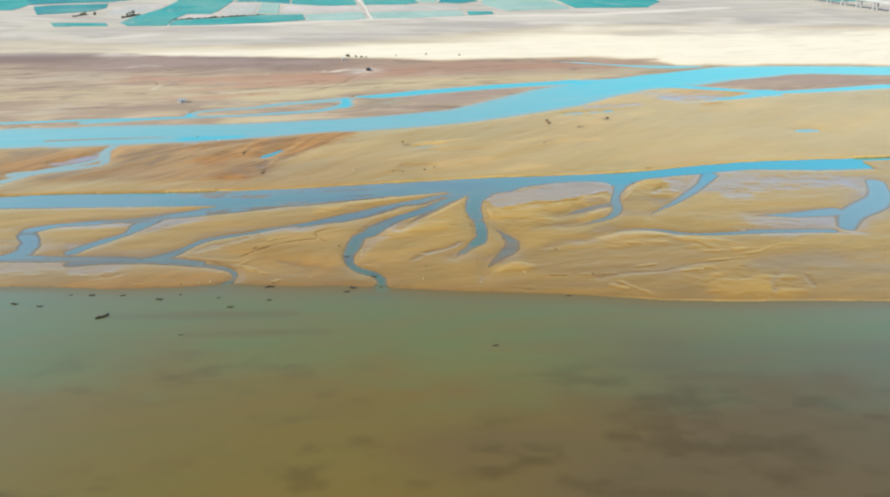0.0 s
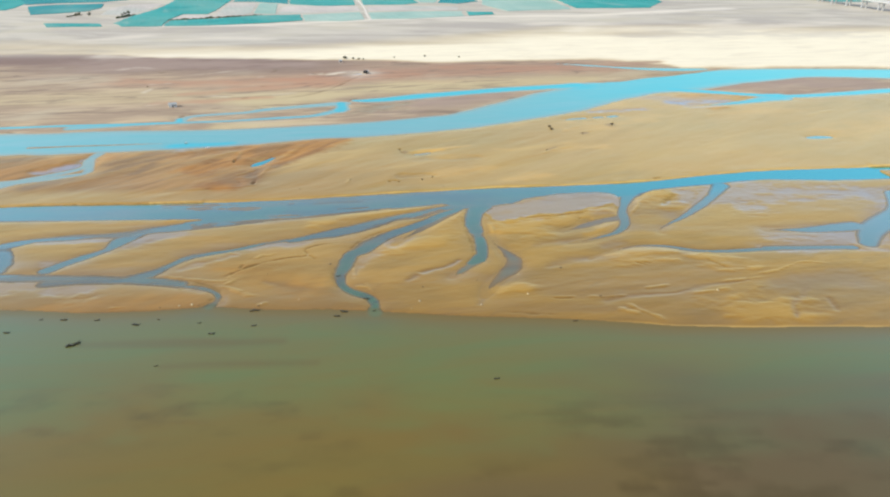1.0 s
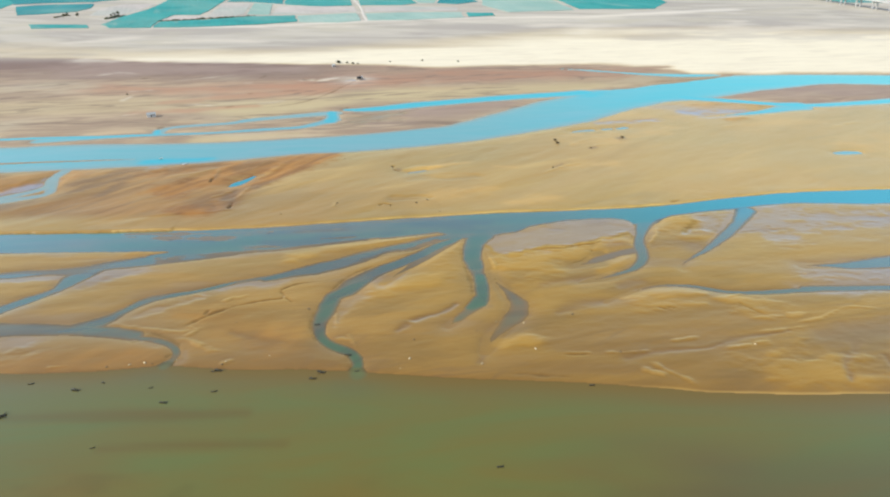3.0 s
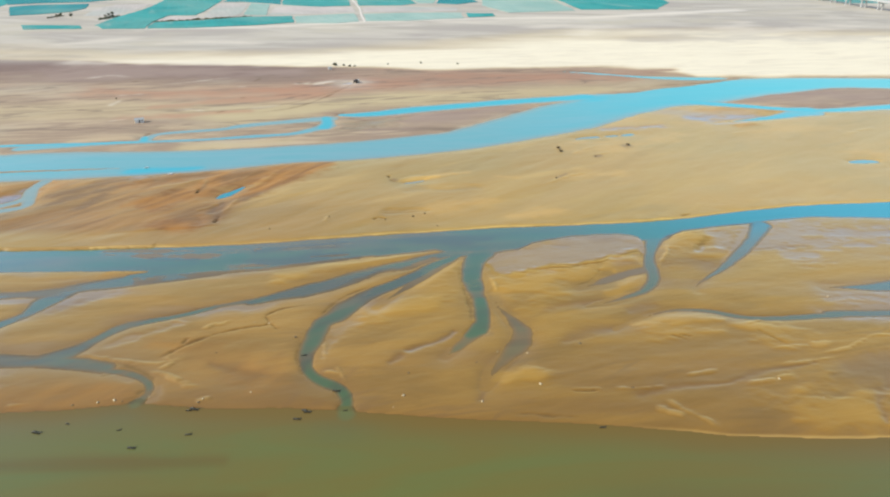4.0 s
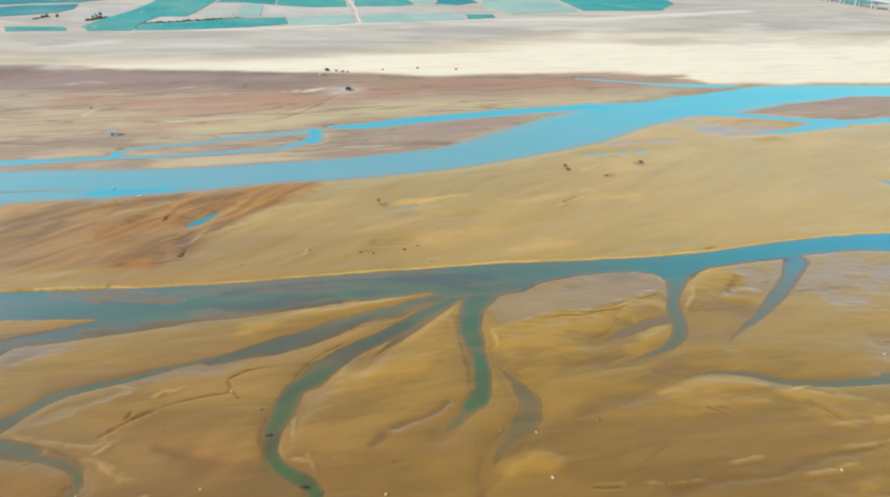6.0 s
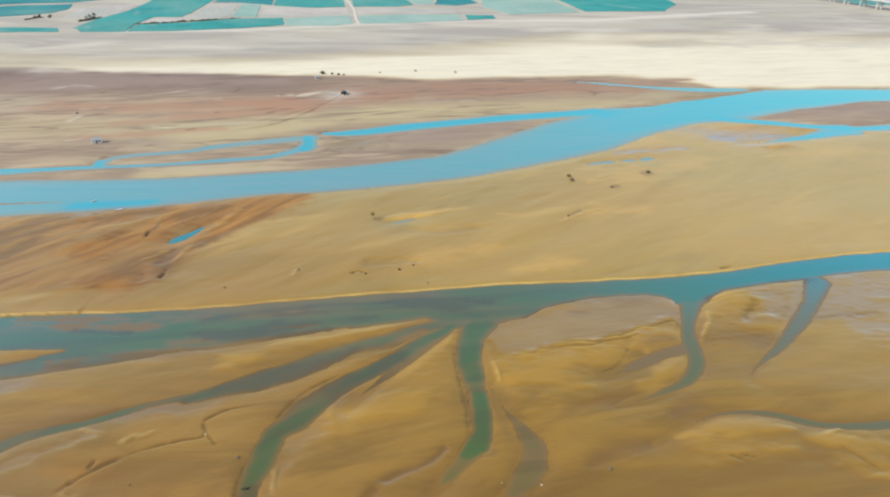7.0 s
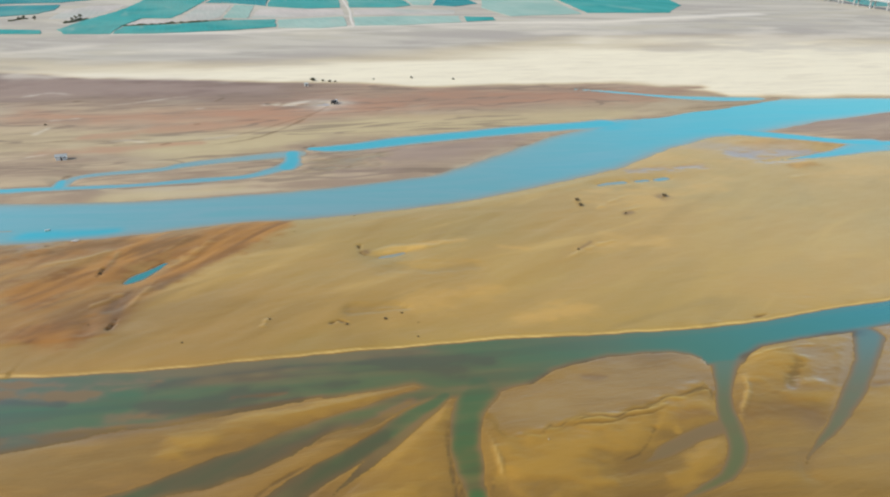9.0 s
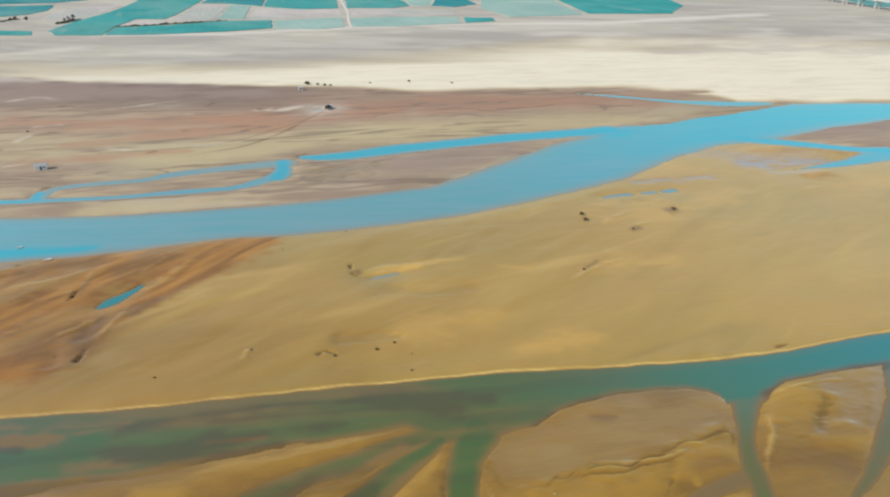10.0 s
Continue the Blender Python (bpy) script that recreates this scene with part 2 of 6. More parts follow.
PALE_EDGE = [(-404, 598), (-299, 593.4), (-237, 578.7), (-178, 575.9), (-119, 569.5), (-61, 563.2), (-15, 555.2), (36, 557.7), (74, 563.6), (105, 567.6), (143, 554.3), (176, 543.2), (189, 530.9), (224, 531.4), (282, 529.1)]
GREY_EDGE = [(-421, 779.5), (-317, 789.8), (-214, 816.9), (-158, 827), (-72, 847.1), (19, 878.2), (71, 899.9), (183, 908.5), (295, 950.9), (395, 942.4), (529, 918.8)]

LOW_BANK = [(-92.2, 215.3), (-81.7, 218.9), (-70.4, 221.8), (-58.2, 223.7), (-45.8, 226.2), (-35.9, 229.4), (-25.6, 232.4), (-13.5, 235.4), (-0.23, 238.9), (3.7, 236.7), (7.6, 234.2), (11.8, 234.4), (16, 235.2), (21.9, 238), (26.4, 239.3), (31.3, 243.8), (37.8, 246.8), (45.9, 249.7), (53.7, 250.6), (61.6, 251.2), (65.9, 250.3), (68.1, 248.6), (68.4, 246.1), (74.9, 246.6), (77.8, 249.5), (84.1, 253.6), (94.8, 256.7), (103.8, 258.9), (112.9, 260.9), (122.9, 264.2), (135.4, 266.3), (162.9, 265.4), (175.3, 265.9), (196.4, 267.9)]    # lower edge of the middle channel

channels = []    # strokes with their depth: the near bar
channels.append(([(-172, 229, 7.2), (-146, 230, 7.5), (-117, 229, 9), (-91, 231, 8.4), (-63, 234, 8.6)], 0.8))
channels.append(([(-152.1, 180.6, 2.8), (-130.3, 180.3, 2.6), (-108.5, 180, 2.4), (-86.2, 178.1, 2.6), (-76.8, 176.5, 2.5)], 0.5))
channels.append(([(179, 250, 4), (171, 234, 5), (161, 224, 6), (149, 215, 5), (141, 204, 3.5)], 0.5))
channels.append(([(5.8, 237.2, 2.9), (-1.4, 234.4, 2.7), (-10.1, 228.4, 3.5), (-17.6, 225.5, 2.9), (-21.3, 222.7, 3.7), (-27, 218.8, 3.9), (-31.9, 215.4, 3.9), (-36.8, 212.7, 3.8), (-41.1, 210.9, 3.3), (-46.2, 208.4, 2.5), (-50.7, 206.6, 2.1), (-52.6, 206.7, 1.3), (-58.3, 204.6, 1.2), (-63.9, 201.7, 1.3), (-70.3, 198.4, 1.2), (-79.4, 194.9, 2), (-83.5, 190.1, 1.8), (-85.8, 186.3, 2.4), (-88.4, 182.8, 3.1), (-93.3, 179.6, 3.1)], 0.42))
channels.append(([(6.6, 235.4, 1.9), (0.04, 229.2, 2.3), (-5.3, 222.9, 2.6), (-10.3, 218, 2.7), (-15.5, 213.6, 2.8), (-20.3, 209.2, 3.1), (-23.9, 204.6, 3.6), (-26.1, 199.2, 3.7), (-29.4, 195.7, 2.9), (-30, 188.5, 3), (-30.7, 183, 2.2), (-30.2, 178.3, 1.5), (-28.7, 174.6, 1.4), (-26.1, 171.8, 1.7), (-23.3, 170.3, 1.9), (-20.6, 168.7, 1.5), (-19.2, 166.5, 1.7), (-18.4, 164.2, 1.4), (-18.7, 162, 1.8), (-18.2, 160, 2.6)], 0.75))
channels.append(([(5.5, 234.1, 2.2), (-1.8, 224.1, 2), (-7.4, 215.8, 1.6), (-11.7, 210.2, 1.5), (-16.2, 203.9, 1.6)], 0.13, "mouth"))
channels.append(([(14.8, 239.1, 5), (12, 232.1, 3.9), (11, 225.4, 3.1), (10.8, 218.9, 3), (11.4, 213.6, 2.8), (12.2, 208.2, 2.4), (12.7, 202.3, 2.2), (12.6, 196.8, 2), (11.8, 191.9, 1.8), (12.1, 194.6, 2.3), (10.8, 191.5, 2.1), (9.1, 189.5, 1.7)], 1.0))
channels.append(([(10.5, 191.1, 2.3), (7.8, 187.1, 1.7), (5.3, 183.9, 1.7), (2.8, 180.6, 1.2)], 0.3, "mouth"))
channels.append(([(16.4, 211, 1.4), (17.3, 203.8, 1.4), (20.2, 197.9, 2.5), (22.2, 192.5, 2.9), (21.5, 187, 3), (18.3, 181.9, 2.5), (14.9, 177.1, 2.3), (13.1, 173, 2.1), (11.7, 169.1, 1.3)], 0.15, "source", "mouth"))
channels.append(([(75.9, 255.1, 7), (72.8, 248.2, 3.8), (70.6, 242.7, 2.6), (67.7, 235.6, 1.7), (65.6, 227.4, 2.3), (65, 221.8, 2.1), (62.8, 216.7, 1.9), (58.8, 212.2, 1.9), (52.6, 208.7, 2), (46.4, 205.9, 1.6), (41.6, 204.2, 0.68)], 0.4, "mouth"))
channels.append(([(64.3, 225.9, 2.6), (58.4, 223.7, 1.9), (51.6, 219.8, 2.1), (46.6, 216.5, 1.6), (40.8, 213.9, 1.2)], 0.10, "mouth"))
channels.append(([(114, 259.9, 3.6), (105.6, 247.4, 2.7), (95.4, 235.5, 2.2), (86.5, 226.1, 1.5), (79, 219.2, 1.2), (75.5, 215.7, 0.82), (74.6, 212.4, 0.58)], 0.3, "mouth"))
channels.append(([(46.4, 192.7, 0.65), (54, 197.8, 0.78), (60.1, 200.8, 0.94), (65.5, 202.1, 1.19), (70.2, 202.4, 1.19), (75.3, 201.3, 1.19), (79.9, 199.3, 1.27), (84.9, 198.4, 1.02), (92.4, 198.2, 1.27), (108.3, 200, 1.53), (105.5, 200.2, 1.87), (119.3, 200.7, 1.70), (134.2, 200.9, 1.95)], 0.36, "source"))
channels.append(([(112.3, 214.8, 2.1), (121.9, 214.8, 2.2), (131.2, 215.6, 3.3), (145.1, 218.1, 4.4)], 0.45, "source"))
channels.append(([(-116.1, 177.4, 3.3), (-107.6, 178.4, 2.8), (-98.5, 178.9, 2.9), (-90.9, 178.9, 2.9), (-88.4, 178.6, 1.7), (-82, 177.3, 1.3), (-75.8, 175.4, 0.91), (-71.9, 174.7, 1.1), (-68.7, 173.7, 1.1), (-65.9, 172.2, 0.97), (-64, 170.4, 0.90), (-62.9, 168.3, 0.93), (-63.1, 166.1, 1), (-64, 163.2, 2.4)], 0.40))
channels.append(([(-67.7, 227.6, 6.6), (-80.1, 222.3, 5), (-91.4, 218, 4), (-102.9, 214.4, 3.3), (-105.8, 211, 4.3), (-107.8, 206.2, 4), (-109.1, 199.7, 2.1), (-114.2, 193.9, 2.4), (-118.1, 189, 2.5), (-120.7, 184.9, 2.7)], 0.45))
channels.append(([(-104.7, 212.4, 3.7), (-115.7, 210.6, 2.4), (-125.6, 209.3, 2.7), (-134.9, 207.4, 2.2), (-137.5, 206.5, 2.3), (-143, 203.1, 3.2), (-144.5, 200.2, 3.3), (-138.8, 192.6, 3.3), (-136.3, 185, 4.1), (-141.2, 180.5, 2.9)], 0.35))
channels_far = []    # beyond the middle bank
channels_far.append(([(169, 485, 32.1), (227, 503, 22.2), (274, 509, 18.4), (345, 504, 20.4), (381, 503, 20.4)], 1.4))
channels_far.append(([(-150, 361.5, 2.3), (-175, 358.5, 2.4), (-205, 355.5, 2.4), (-248.1, 349, 2.4)], 0.5))
channels_far.append(([(155, 450, 3.4), (175, 444, 3.2), (193, 436, 3.5), (207, 430, 5.2), (218, 428, 7.9)], 0.6))
channels_far.append(([(215, 423, 8.7), (201, 417, 6.1), (187, 410, 3.7), (168.4, 403.8, 2.6), (151.6, 399.8, 1.8)], 0.4, "mouth"))
channels_far.append(([(156, 446, 4.6), (191, 435, 4.4), (218, 427, 4.5), (256, 433, 5.4), (309, 446, 7.5)], 0.5))
channels_far.append(([(-163, 304, 2.75), (-162, 292, 2.75), (-155, 278, 2.48), (-162, 272, 2.75), (-172, 267, 3.3), (-187, 262, 3.85)], 0.12))
channels_far.append(([(-164, 301, 2), (-160, 284, 2.5), (-169, 273, 3), (-179, 264, 3.5), (-186, 252, 3.5)], 0.12))
channels_far.append(([(186.8, 329.9, 2), (192.2, 330.8, 3), (197.1, 330.8, 2)], 0.2))
channels_far.append(([(-228.4, 318.9, 21.2), (-200.9, 321.7, 19.6), (-184.4, 323.6, 21.5), (-138.7, 328.1, 18.7), (-103.7, 333.1, 16.8), (-68.4, 342.3, 14.4), (-48.4, 346, 15.3), (-28.1, 351.4, 15.8), (-6, 358.9, 16.7), (16.5, 369.3, 17.6), (62, 404, 25.5), (77, 418, 26.4), (94, 432, 24.7), (112, 448, 26.8), (129, 458, 25.7), (165, 474, 27.9), (202, 494, 27.9), (236, 502, 23.2), (270, 511, 16.2)], 1.6))
channels_far.append(([(-146.9, 366.1, 2.7), (-146.2, 374.4, 2.7), (-136.7, 379.6, 2.9), (-116.1, 385.1, 3), (-106.2, 392.1, 4.4), (-85.9, 400.4, 4.8), (-69.8, 405.9, 5.8), (-62.7, 407.6, 6.3)], 0.16))
channels_far.append(([(-64, 409.1, 4.1), (-61.4, 398.3, 4.1), (-62, 389, 5.2)], 0.6))
channels_far.append(([(-201, 350.1, 4), (-158.7, 360.2, 3), (-142.6, 362.6, 2.6), (-118.9, 365.7, 2.3), (-99.3, 371, 3.3), (-78.4, 375.9, 3.1), (-68.5, 383.1, 4.1), (-60.6, 392.5, 5.1)], 0.3))
channels_far.append(([(-149.6, 370.6, 2), (-147.7, 364, 3.1)], 0.5))
channels_far.append(([(78.6, 554.2, 2.6), (108.1, 545.5, 3.4), (136.8, 532.5, 4), (152.7, 527.4, 4.8), (175.5, 523.3, 6.4), (202.6, 522.2, 6.5)], 0.35, "source"))
channels_far.append(([(-55.6, 416, 3.1), (-48.5, 416.2, 5), (-34.2, 420.2, 7), (-14.6, 429.2, 8.1), (12.4, 438.7, 7.6), (41, 448.8, 8.1), (70.8, 456.8, 8), (94.1, 463, 9.4)], 0.75))
channels_far.append(([(-84.9, 285.3, 1.1), (-83.6, 287.8, 2.3), (-81.6, 291.2, 1.9), (-79.8, 295, 1.2), (-78.8, 297.4, 0.62)], 1.2))
channels_far.append(([(-13.5, 302, 0.76), (-9.8, 303.4, 1.1), (-6.4, 305.2, 0.71)], 0.1))
channels_far.append(([(69.4, 367.1, 0.90), (74.1, 369, 1.6), (80.1, 370.8, 1.6)], 0.15))
channels_far.append(([(85.9, 371.8, 1.3), (90, 372.8, 1.6)], 0.2))
channels_far.append(([(94.8, 373.7, 2), (98.7, 375.7, 2)], 0.25))
bars = []        # sand that rises out of the channels
bars.append([(-87.5, 224.6, 0.6), (-106, 221, 3.4), (-124, 219, 5), (-141, 218, 5), (-152, 217, 5)])
bars.append([(112.3, 505.5, 33.7), (139.2, 506.8, 20.5), (162.2, 506.4, 12.3), (188.1, 512.7, 4.9), (214.7, 522.3, 1.5)])
bars.append([(153, 495.5, 3), (177, 504, 2.4), (199.1, 512.8, 1.3)])
bars.append([(-202.1, 314, 1.3), (-172.9, 317.7, 1.0), (-140.5, 321.2, 0.5)])
shoals = []    # shallow muddy beds under water
shoals.append([(-22.7, 218.2, 2.3), (-17.7, 218.7, 1.8)])
shoals.append([(-80.1, 234.7, 3.2), (-71.3, 235.4, 2.9), (-64.9, 237.6, 1.3), (-58.4, 238.9, 1.1)])
shoals.append([(-62.7, 227, 3), (-56.7, 227.7, 2.9), (-51.9, 228.1, 1.9)])
shoals.append([(-39.3, 234.6, 0.99), (-33.4, 235.3, 0.99), (-28, 236.2, 0.33)])
shoals.append([(-105.1, 235.8, 2.2), (-90.6, 235, 2.5), (-79, 234.2, 2.6), (-71.2, 234, 1.3)])
shoals.append([(-62.2, 227.2, 2.1), (-55.9, 228.2, 1.9), (-48.6, 226.6, 1.2)])
shoals.append([(-86.4, 218.1, 2.5), (-76.8, 221.6, 2.3), (-66.1, 224, 2.1), (-58.6, 224.7, 1.8)])
shoals.append([(-13.1, 225.1, 1.5), (-16.5, 222.1, 2), (-20.9, 217.4, 1.7), (-25.4, 213.7, 1.4)])
shoals.append([(-106.7, 238.3, 2), (-92.5, 238.6, 1.9), (-78.3, 238.8, 1.7), (-64.2, 239.3, 1.7), (-57.4, 240.4, 1.1)])
shoals.append([(-83.1, 221.4, 1.2), (-71.1, 223.3, 1.4), (-58.9, 225.5, 1.4), (-46.4, 228.1, 1.1), (-33.7, 231.5, 0.97), (-20.4, 234.6, 0.74)])
shoals.append([(-0.98, 233.7, 1.3), (-6.7, 228.7, 1.2), (-12, 224.3, 1.2)])
weeds = []    # purple-brown weed and mud under water
weeds.append([(-51.1, 206.2, 1.7), (-42.7, 210.1, 2.8), (-35.3, 214, 3.1), (-26.2, 218.1, 3.4), (-17.6, 224.1, 2.5)])
weeds.append([(-45.4, 224.8, 1.7), (-35, 228.5, 2.4), (-25, 233, 1.8)])
weeds.append([(34.2, 244.5, 1.2), (41.9, 247.7, 0.95), (49.5, 249.2, 0.96), (58.7, 250.6, 0.78)])
weeds.append([(79.3, 249.7, 1.3), (86.6, 253.1, 1.2), (97.5, 257.2, 1.4), (112.4, 261, 1.3)])
weeds.append([(-54.6, 229.6, 1.3), (-49.3, 230.6, 1.9), (-43.4, 232.7, 2.1), (-35.4, 235.4, 1.8), (-24.7, 238.2, 1.8), (-13.5, 240.1, 1.5)])
weeds.append([(-58, 238.2, 1.5), (-49, 241.5, 2), (-38.2, 243.6, 1.6), (-26.8, 245.9, 1.6), (-14.8, 246.9, 1.2), (-2.7, 248, 1.7), (9.6, 247.8, 2.3), (17, 247.9, 1.6)])
weeds.append([(-10.1, 248, 2.4), (-0.17, 246.7, 3.7), (9.6, 246, 2.6)])
weeds.append([(-40.2, 240.9, 1.1), (-21.6, 243, 1.2), (-4.1, 244.8, 1.6), (10.7, 244.8, 2.2)])
weeds.append([(-89.4, 232.9, 0.96), (-75.2, 232.1, 0.79)])
weeds.append([(-57, 231.4, 1.5), (-50.5, 232.4, 2), (-42.8, 234.6, 1.8), (-37.6, 236.3, 2.1)])
weeds.append([(-37.9, 212.2, 1.9), (-32.4, 214.7, 3), (-26.8, 217.7, 2.8), (-21.1, 221.8, 1.4)])
weeds.append([(-16.1, 211, 5.8), (-11.7, 215.6, 2.7), (-6.3, 222.7, 1.8)])
weeds.append([(26.8, 239.8, 1.3), (34.1, 244.9, 1.1), (43, 248.4, 1), (53.5, 249.7, 0.90)])
weeds.append([(78.1, 249.9, 1), (85.9, 254.4, 1.2), (100.2, 258, 1), (114.9, 261.6, 1.1)])
weeds.append([(-29.9, 181.4, 1.5), (-31, 178.1, 0.70), (-30, 175, 0.46)])
sheens = []    # wet sand that mirrors the sky
sheens.append([(16.5, 231.4, 2.6), (23.8, 229.6, 6.4), (29.8, 233.3, 7.9), (37.4, 236.8, 8.5), (45.1, 239.3, 8.9), (54.3, 241.2, 7.9), (63.8, 243.7, 5.4), (67.8, 243.9, 2.8)])
sheens.append([(96, 251.7, 4), (92.4, 241.9, 2.7)])
sheens.append([(86.2, 241.9, 1), (83.8, 238, 0.77)])
sheens.append([(106.9, 255.5, 1.6), (96.5, 240.6, 1), (87.1, 228.4, 0.60)])
sheens.append([(112.3, 248.7, 10.8), (120.7, 252.4, 13), (127, 253.1, 12.4)])
sheens.append([(-17.5, 204.7, 3.6), (-20.2, 199.1, 2.8), (-22.5, 194.9, 2.8), (-24.6, 191.3, 1.9)])
sheens.append([(-10.7, 209.5, 1.6), (-14.9, 204.7, 1.8)])
sheens.append([(-61.9, 201.2, 2), (-55.8, 203.3, 2.2), (-49.1, 203.5, 2), (-45.4, 205.3, 1.9)])
sheens.append([(-80, 185.3, 1.5), (-72.8, 190.7, 1.6), (-66, 195.6, 1.3)])
sheens.append([(-25.1, 187.5, 1.5), (-26.7, 183.7, 1.1), (-26.5, 180.5, 0.72)])
sheens.append([(114.8, 248.2, 11.6), (129.2, 248, 8.9), (147, 250.1, 9.9), (164, 248, 11.3)])
sheens.append([(113.3, 235.9, 4.5), (118.9, 235.1, 3.7)])
sheens.append([(113.2, 208.8, 4.9), (126.8, 208, 5.9), (139, 208.5, 7.9)])
sheens.append([(104.2, 201, 3), (119.3, 200.8, 4.9)])
sheens.append([(-134, 205.9, 2.2), (-122.1, 206.2, 1.7), (-111.9, 206.6, 1.3)])
sheens.append([(-101, 209.3, 5.9), (-92.7, 210.6, 3.2)])
sheens.append([(-112.7, 172.1, 2.3), (-104.5, 173, 3.4), (-98.8, 174.1, 2.4)])
sheens.append([(-105.4, 167.3, 2.6), (-98.8, 168.1, 2.3)])
sheens.append([(-123.2, 188.7, 1.9), (-115.9, 192.9, 1.6), (-108.6, 197.9, 1.4)])
sheens.append([(-137, 173.7, 5.2), (-127, 174.6, 4), (-117.9, 177.2, 2.7)])
sheens.append([(-87.4, 177.1, 1.5), (-79, 174.6, 0.94), (-73.5, 173.5, 0.90), (-68.4, 172.2, 0.87)])
sheens.append([(-61.2, 169.5, 1.1), (-60.1, 166.1, 1.3), (-61.5, 164, 2.1)])
sheens.append([(-124.9, 308.1, 6.1), (-120.5, 308.6, 4.9), (-116.7, 305.9, 2.4)])
sheens.append([(85.9, 384.1, 2.8), (101, 387.6, 3.6), (118.9, 391.2, 3)])
sheens.append([(147.9, 408, 8.7), (163.9, 409.7, 7.1), (178.7, 413.8, 4.7)])
sheens.append([(151.8, 400.2, 3.3), (165.3, 402.6, 4.3)])
sheens.append([(-77.6, 293.4, 2.1), (-75.8, 298.1, 2.3)])
sheens.append([(-6.1, 183.3, 0.99), (-1.7, 185.8, 0.99), (2, 187.9, 0.86), (5, 191.5, 0.66)])
sheens.append([(-44.8, 395.2, 11), (-37, 398.9, 11.3), (-23.1, 406.3, 3.9)])
stains = []    # brown damp sand
stains.append([(71, 228.9, 4.5), (77.8, 230.1, 6.2), (83.7, 229, 5)])
stains.append([(38.5, 242.1, 1.1), (40.8, 242, 1.5), (43.2, 242.1, 0.72)])
stains.append([(-18.3, 270.9, 1.8), (-11.3, 271.4, 1.8), (-5.7, 271.9, 1.3)])
stains.append([(55.9, 228.1, 2.3), (59, 229.2, 1.9), (61.9, 229.9, 1.2)])
stains.append([(16.4, 211, 1.4), (17.3, 203.8, 1.4), (20.2, 197.9, 2.5), (22.2, 192.5, 2.9), (21.5, 187, 3), (18.3, 181.9, 2.5), (14.9, 177.1, 2.3), (13.1, 173, 2.1), (11.7, 169.1, 1.3), (10.4, 165.1, 0.91)])
stains.append([(-6.1, 183.3, 0.99), (-1.7, 185.8, 0.99), (2, 187.9, 0.86), (5, 191.5, 0.66)])
stains.append([(-10.2, 178.2, 0.95), (-8.1, 181, 1.1)])
stains.append([(45.4, 166.3, 1.5), (51.4, 168.4, 1.1), (60, 169.9, 0.84), (66.7, 170.6, 0.51), (74.4, 174.4, 1.2), (82.4, 176.4, 0.85), (90.2, 178.4, 0.60)])
stains.append([(32.5, 187, 1.5), (40, 191.6, 3.1), (45.1, 192.6, 2.1)])
stains.append([(29.8, 202.2, 1.5), (38.3, 205.2, 2), (47.1, 207, 1.5)])
stains.append([(-104.1, 203.6, 5.6), (-99.2, 205.3, 3.7), (-94.4, 209.1, 1.6)])
stains.append([(-42.6, 173.4, 2.8), (-52.1, 177.5, 1.2)])
stains.append([(98.9, 167.3, 1.3), (95.8, 163.2, 0.92), (95, 159.8, 0.99), (94, 157.5, 0.47)])
stains.append([(104.7, 173.8, 1.4), (101.2, 169, 0.88)])
stains.append([(107.8, 167, 0.95), (107.2, 163.9, 0.77), (106.8, 161.2, 0.77)])
stains.append([(97.9, 175.9, 3.9), (110, 178.8, 5.8), (121.2, 180.2, 6)])
stains.append([(83.1, 237.4, 1.5), (92.1, 237.4, 1.3)])
stains.append([(-18, 268.7, 1.5), (-9.7, 269.9, 1.2), (-3.5, 270.9, 1.2)])
stains.append([(-83, 276.6, 2.4), (-81.9, 270.5, 2.7)])
stains.append([(-85.2, 263.9, 2.7), (-83.2, 258.9, 2.5)])
stains.append([(-8.8, 293.3, 4), (3.9, 293.4, 4), (15.1, 295.8, 3.3)])
stains.append([(102.6, 239.1, 1), (112.3, 240.8, 1.2), (120.1, 242.1, 1.6)])
stains.append([(59.5, 204.7, 2.1), (52.7, 201.9, 1.7)])
runnels_and_shade = []    # thin dark runnels, and the shaded sides of cut banks painted as dark lines
runnels_and_shade.append([(-20.4, 211.4, 0.42), (-30.2, 196.1, 0.42), (-33.1, 185, 0.42), (-32, 177.8, 0.42), (-28, 172.1, 0.42), (-22.4, 169, 0.42), (-20.3, 164, 0.42)])
runnels_and_shade.append([(6.9, 228.4, 0.42), (7.6, 216.8, 0.42), (9.3, 204, 0.42), (9.8, 192.9, 0.42)])
runnels_and_shade.append([(-76.8, 178.8, 0.42), (-69.7, 176.1, 0.42), (-64, 172.1, 0.42), (-62.5, 166.8, 0.42), (-66.5, 163.2, 0.42)])
runnels_and_shade.append([(90.8, 250.7, 1.1), (89.1, 245.9, 1.1), (85.5, 241.5, 1.1), (82.9, 237.3, 1.1)])
runnels_and_shade.append([(31.2, 225.2, 0.35), (34.6, 226.2, 0.35), (41, 226.6, 0.35), (44.7, 228.5, 0.35), (50.4, 229.5, 0.35), (56.9, 234, 0.35)])
runnels_and_shade.append([(60.9, 235.6, 0.30), (64, 237.7, 0.30), (65.2, 236.4, 0.30), (63.5, 231.7, 0.30)])
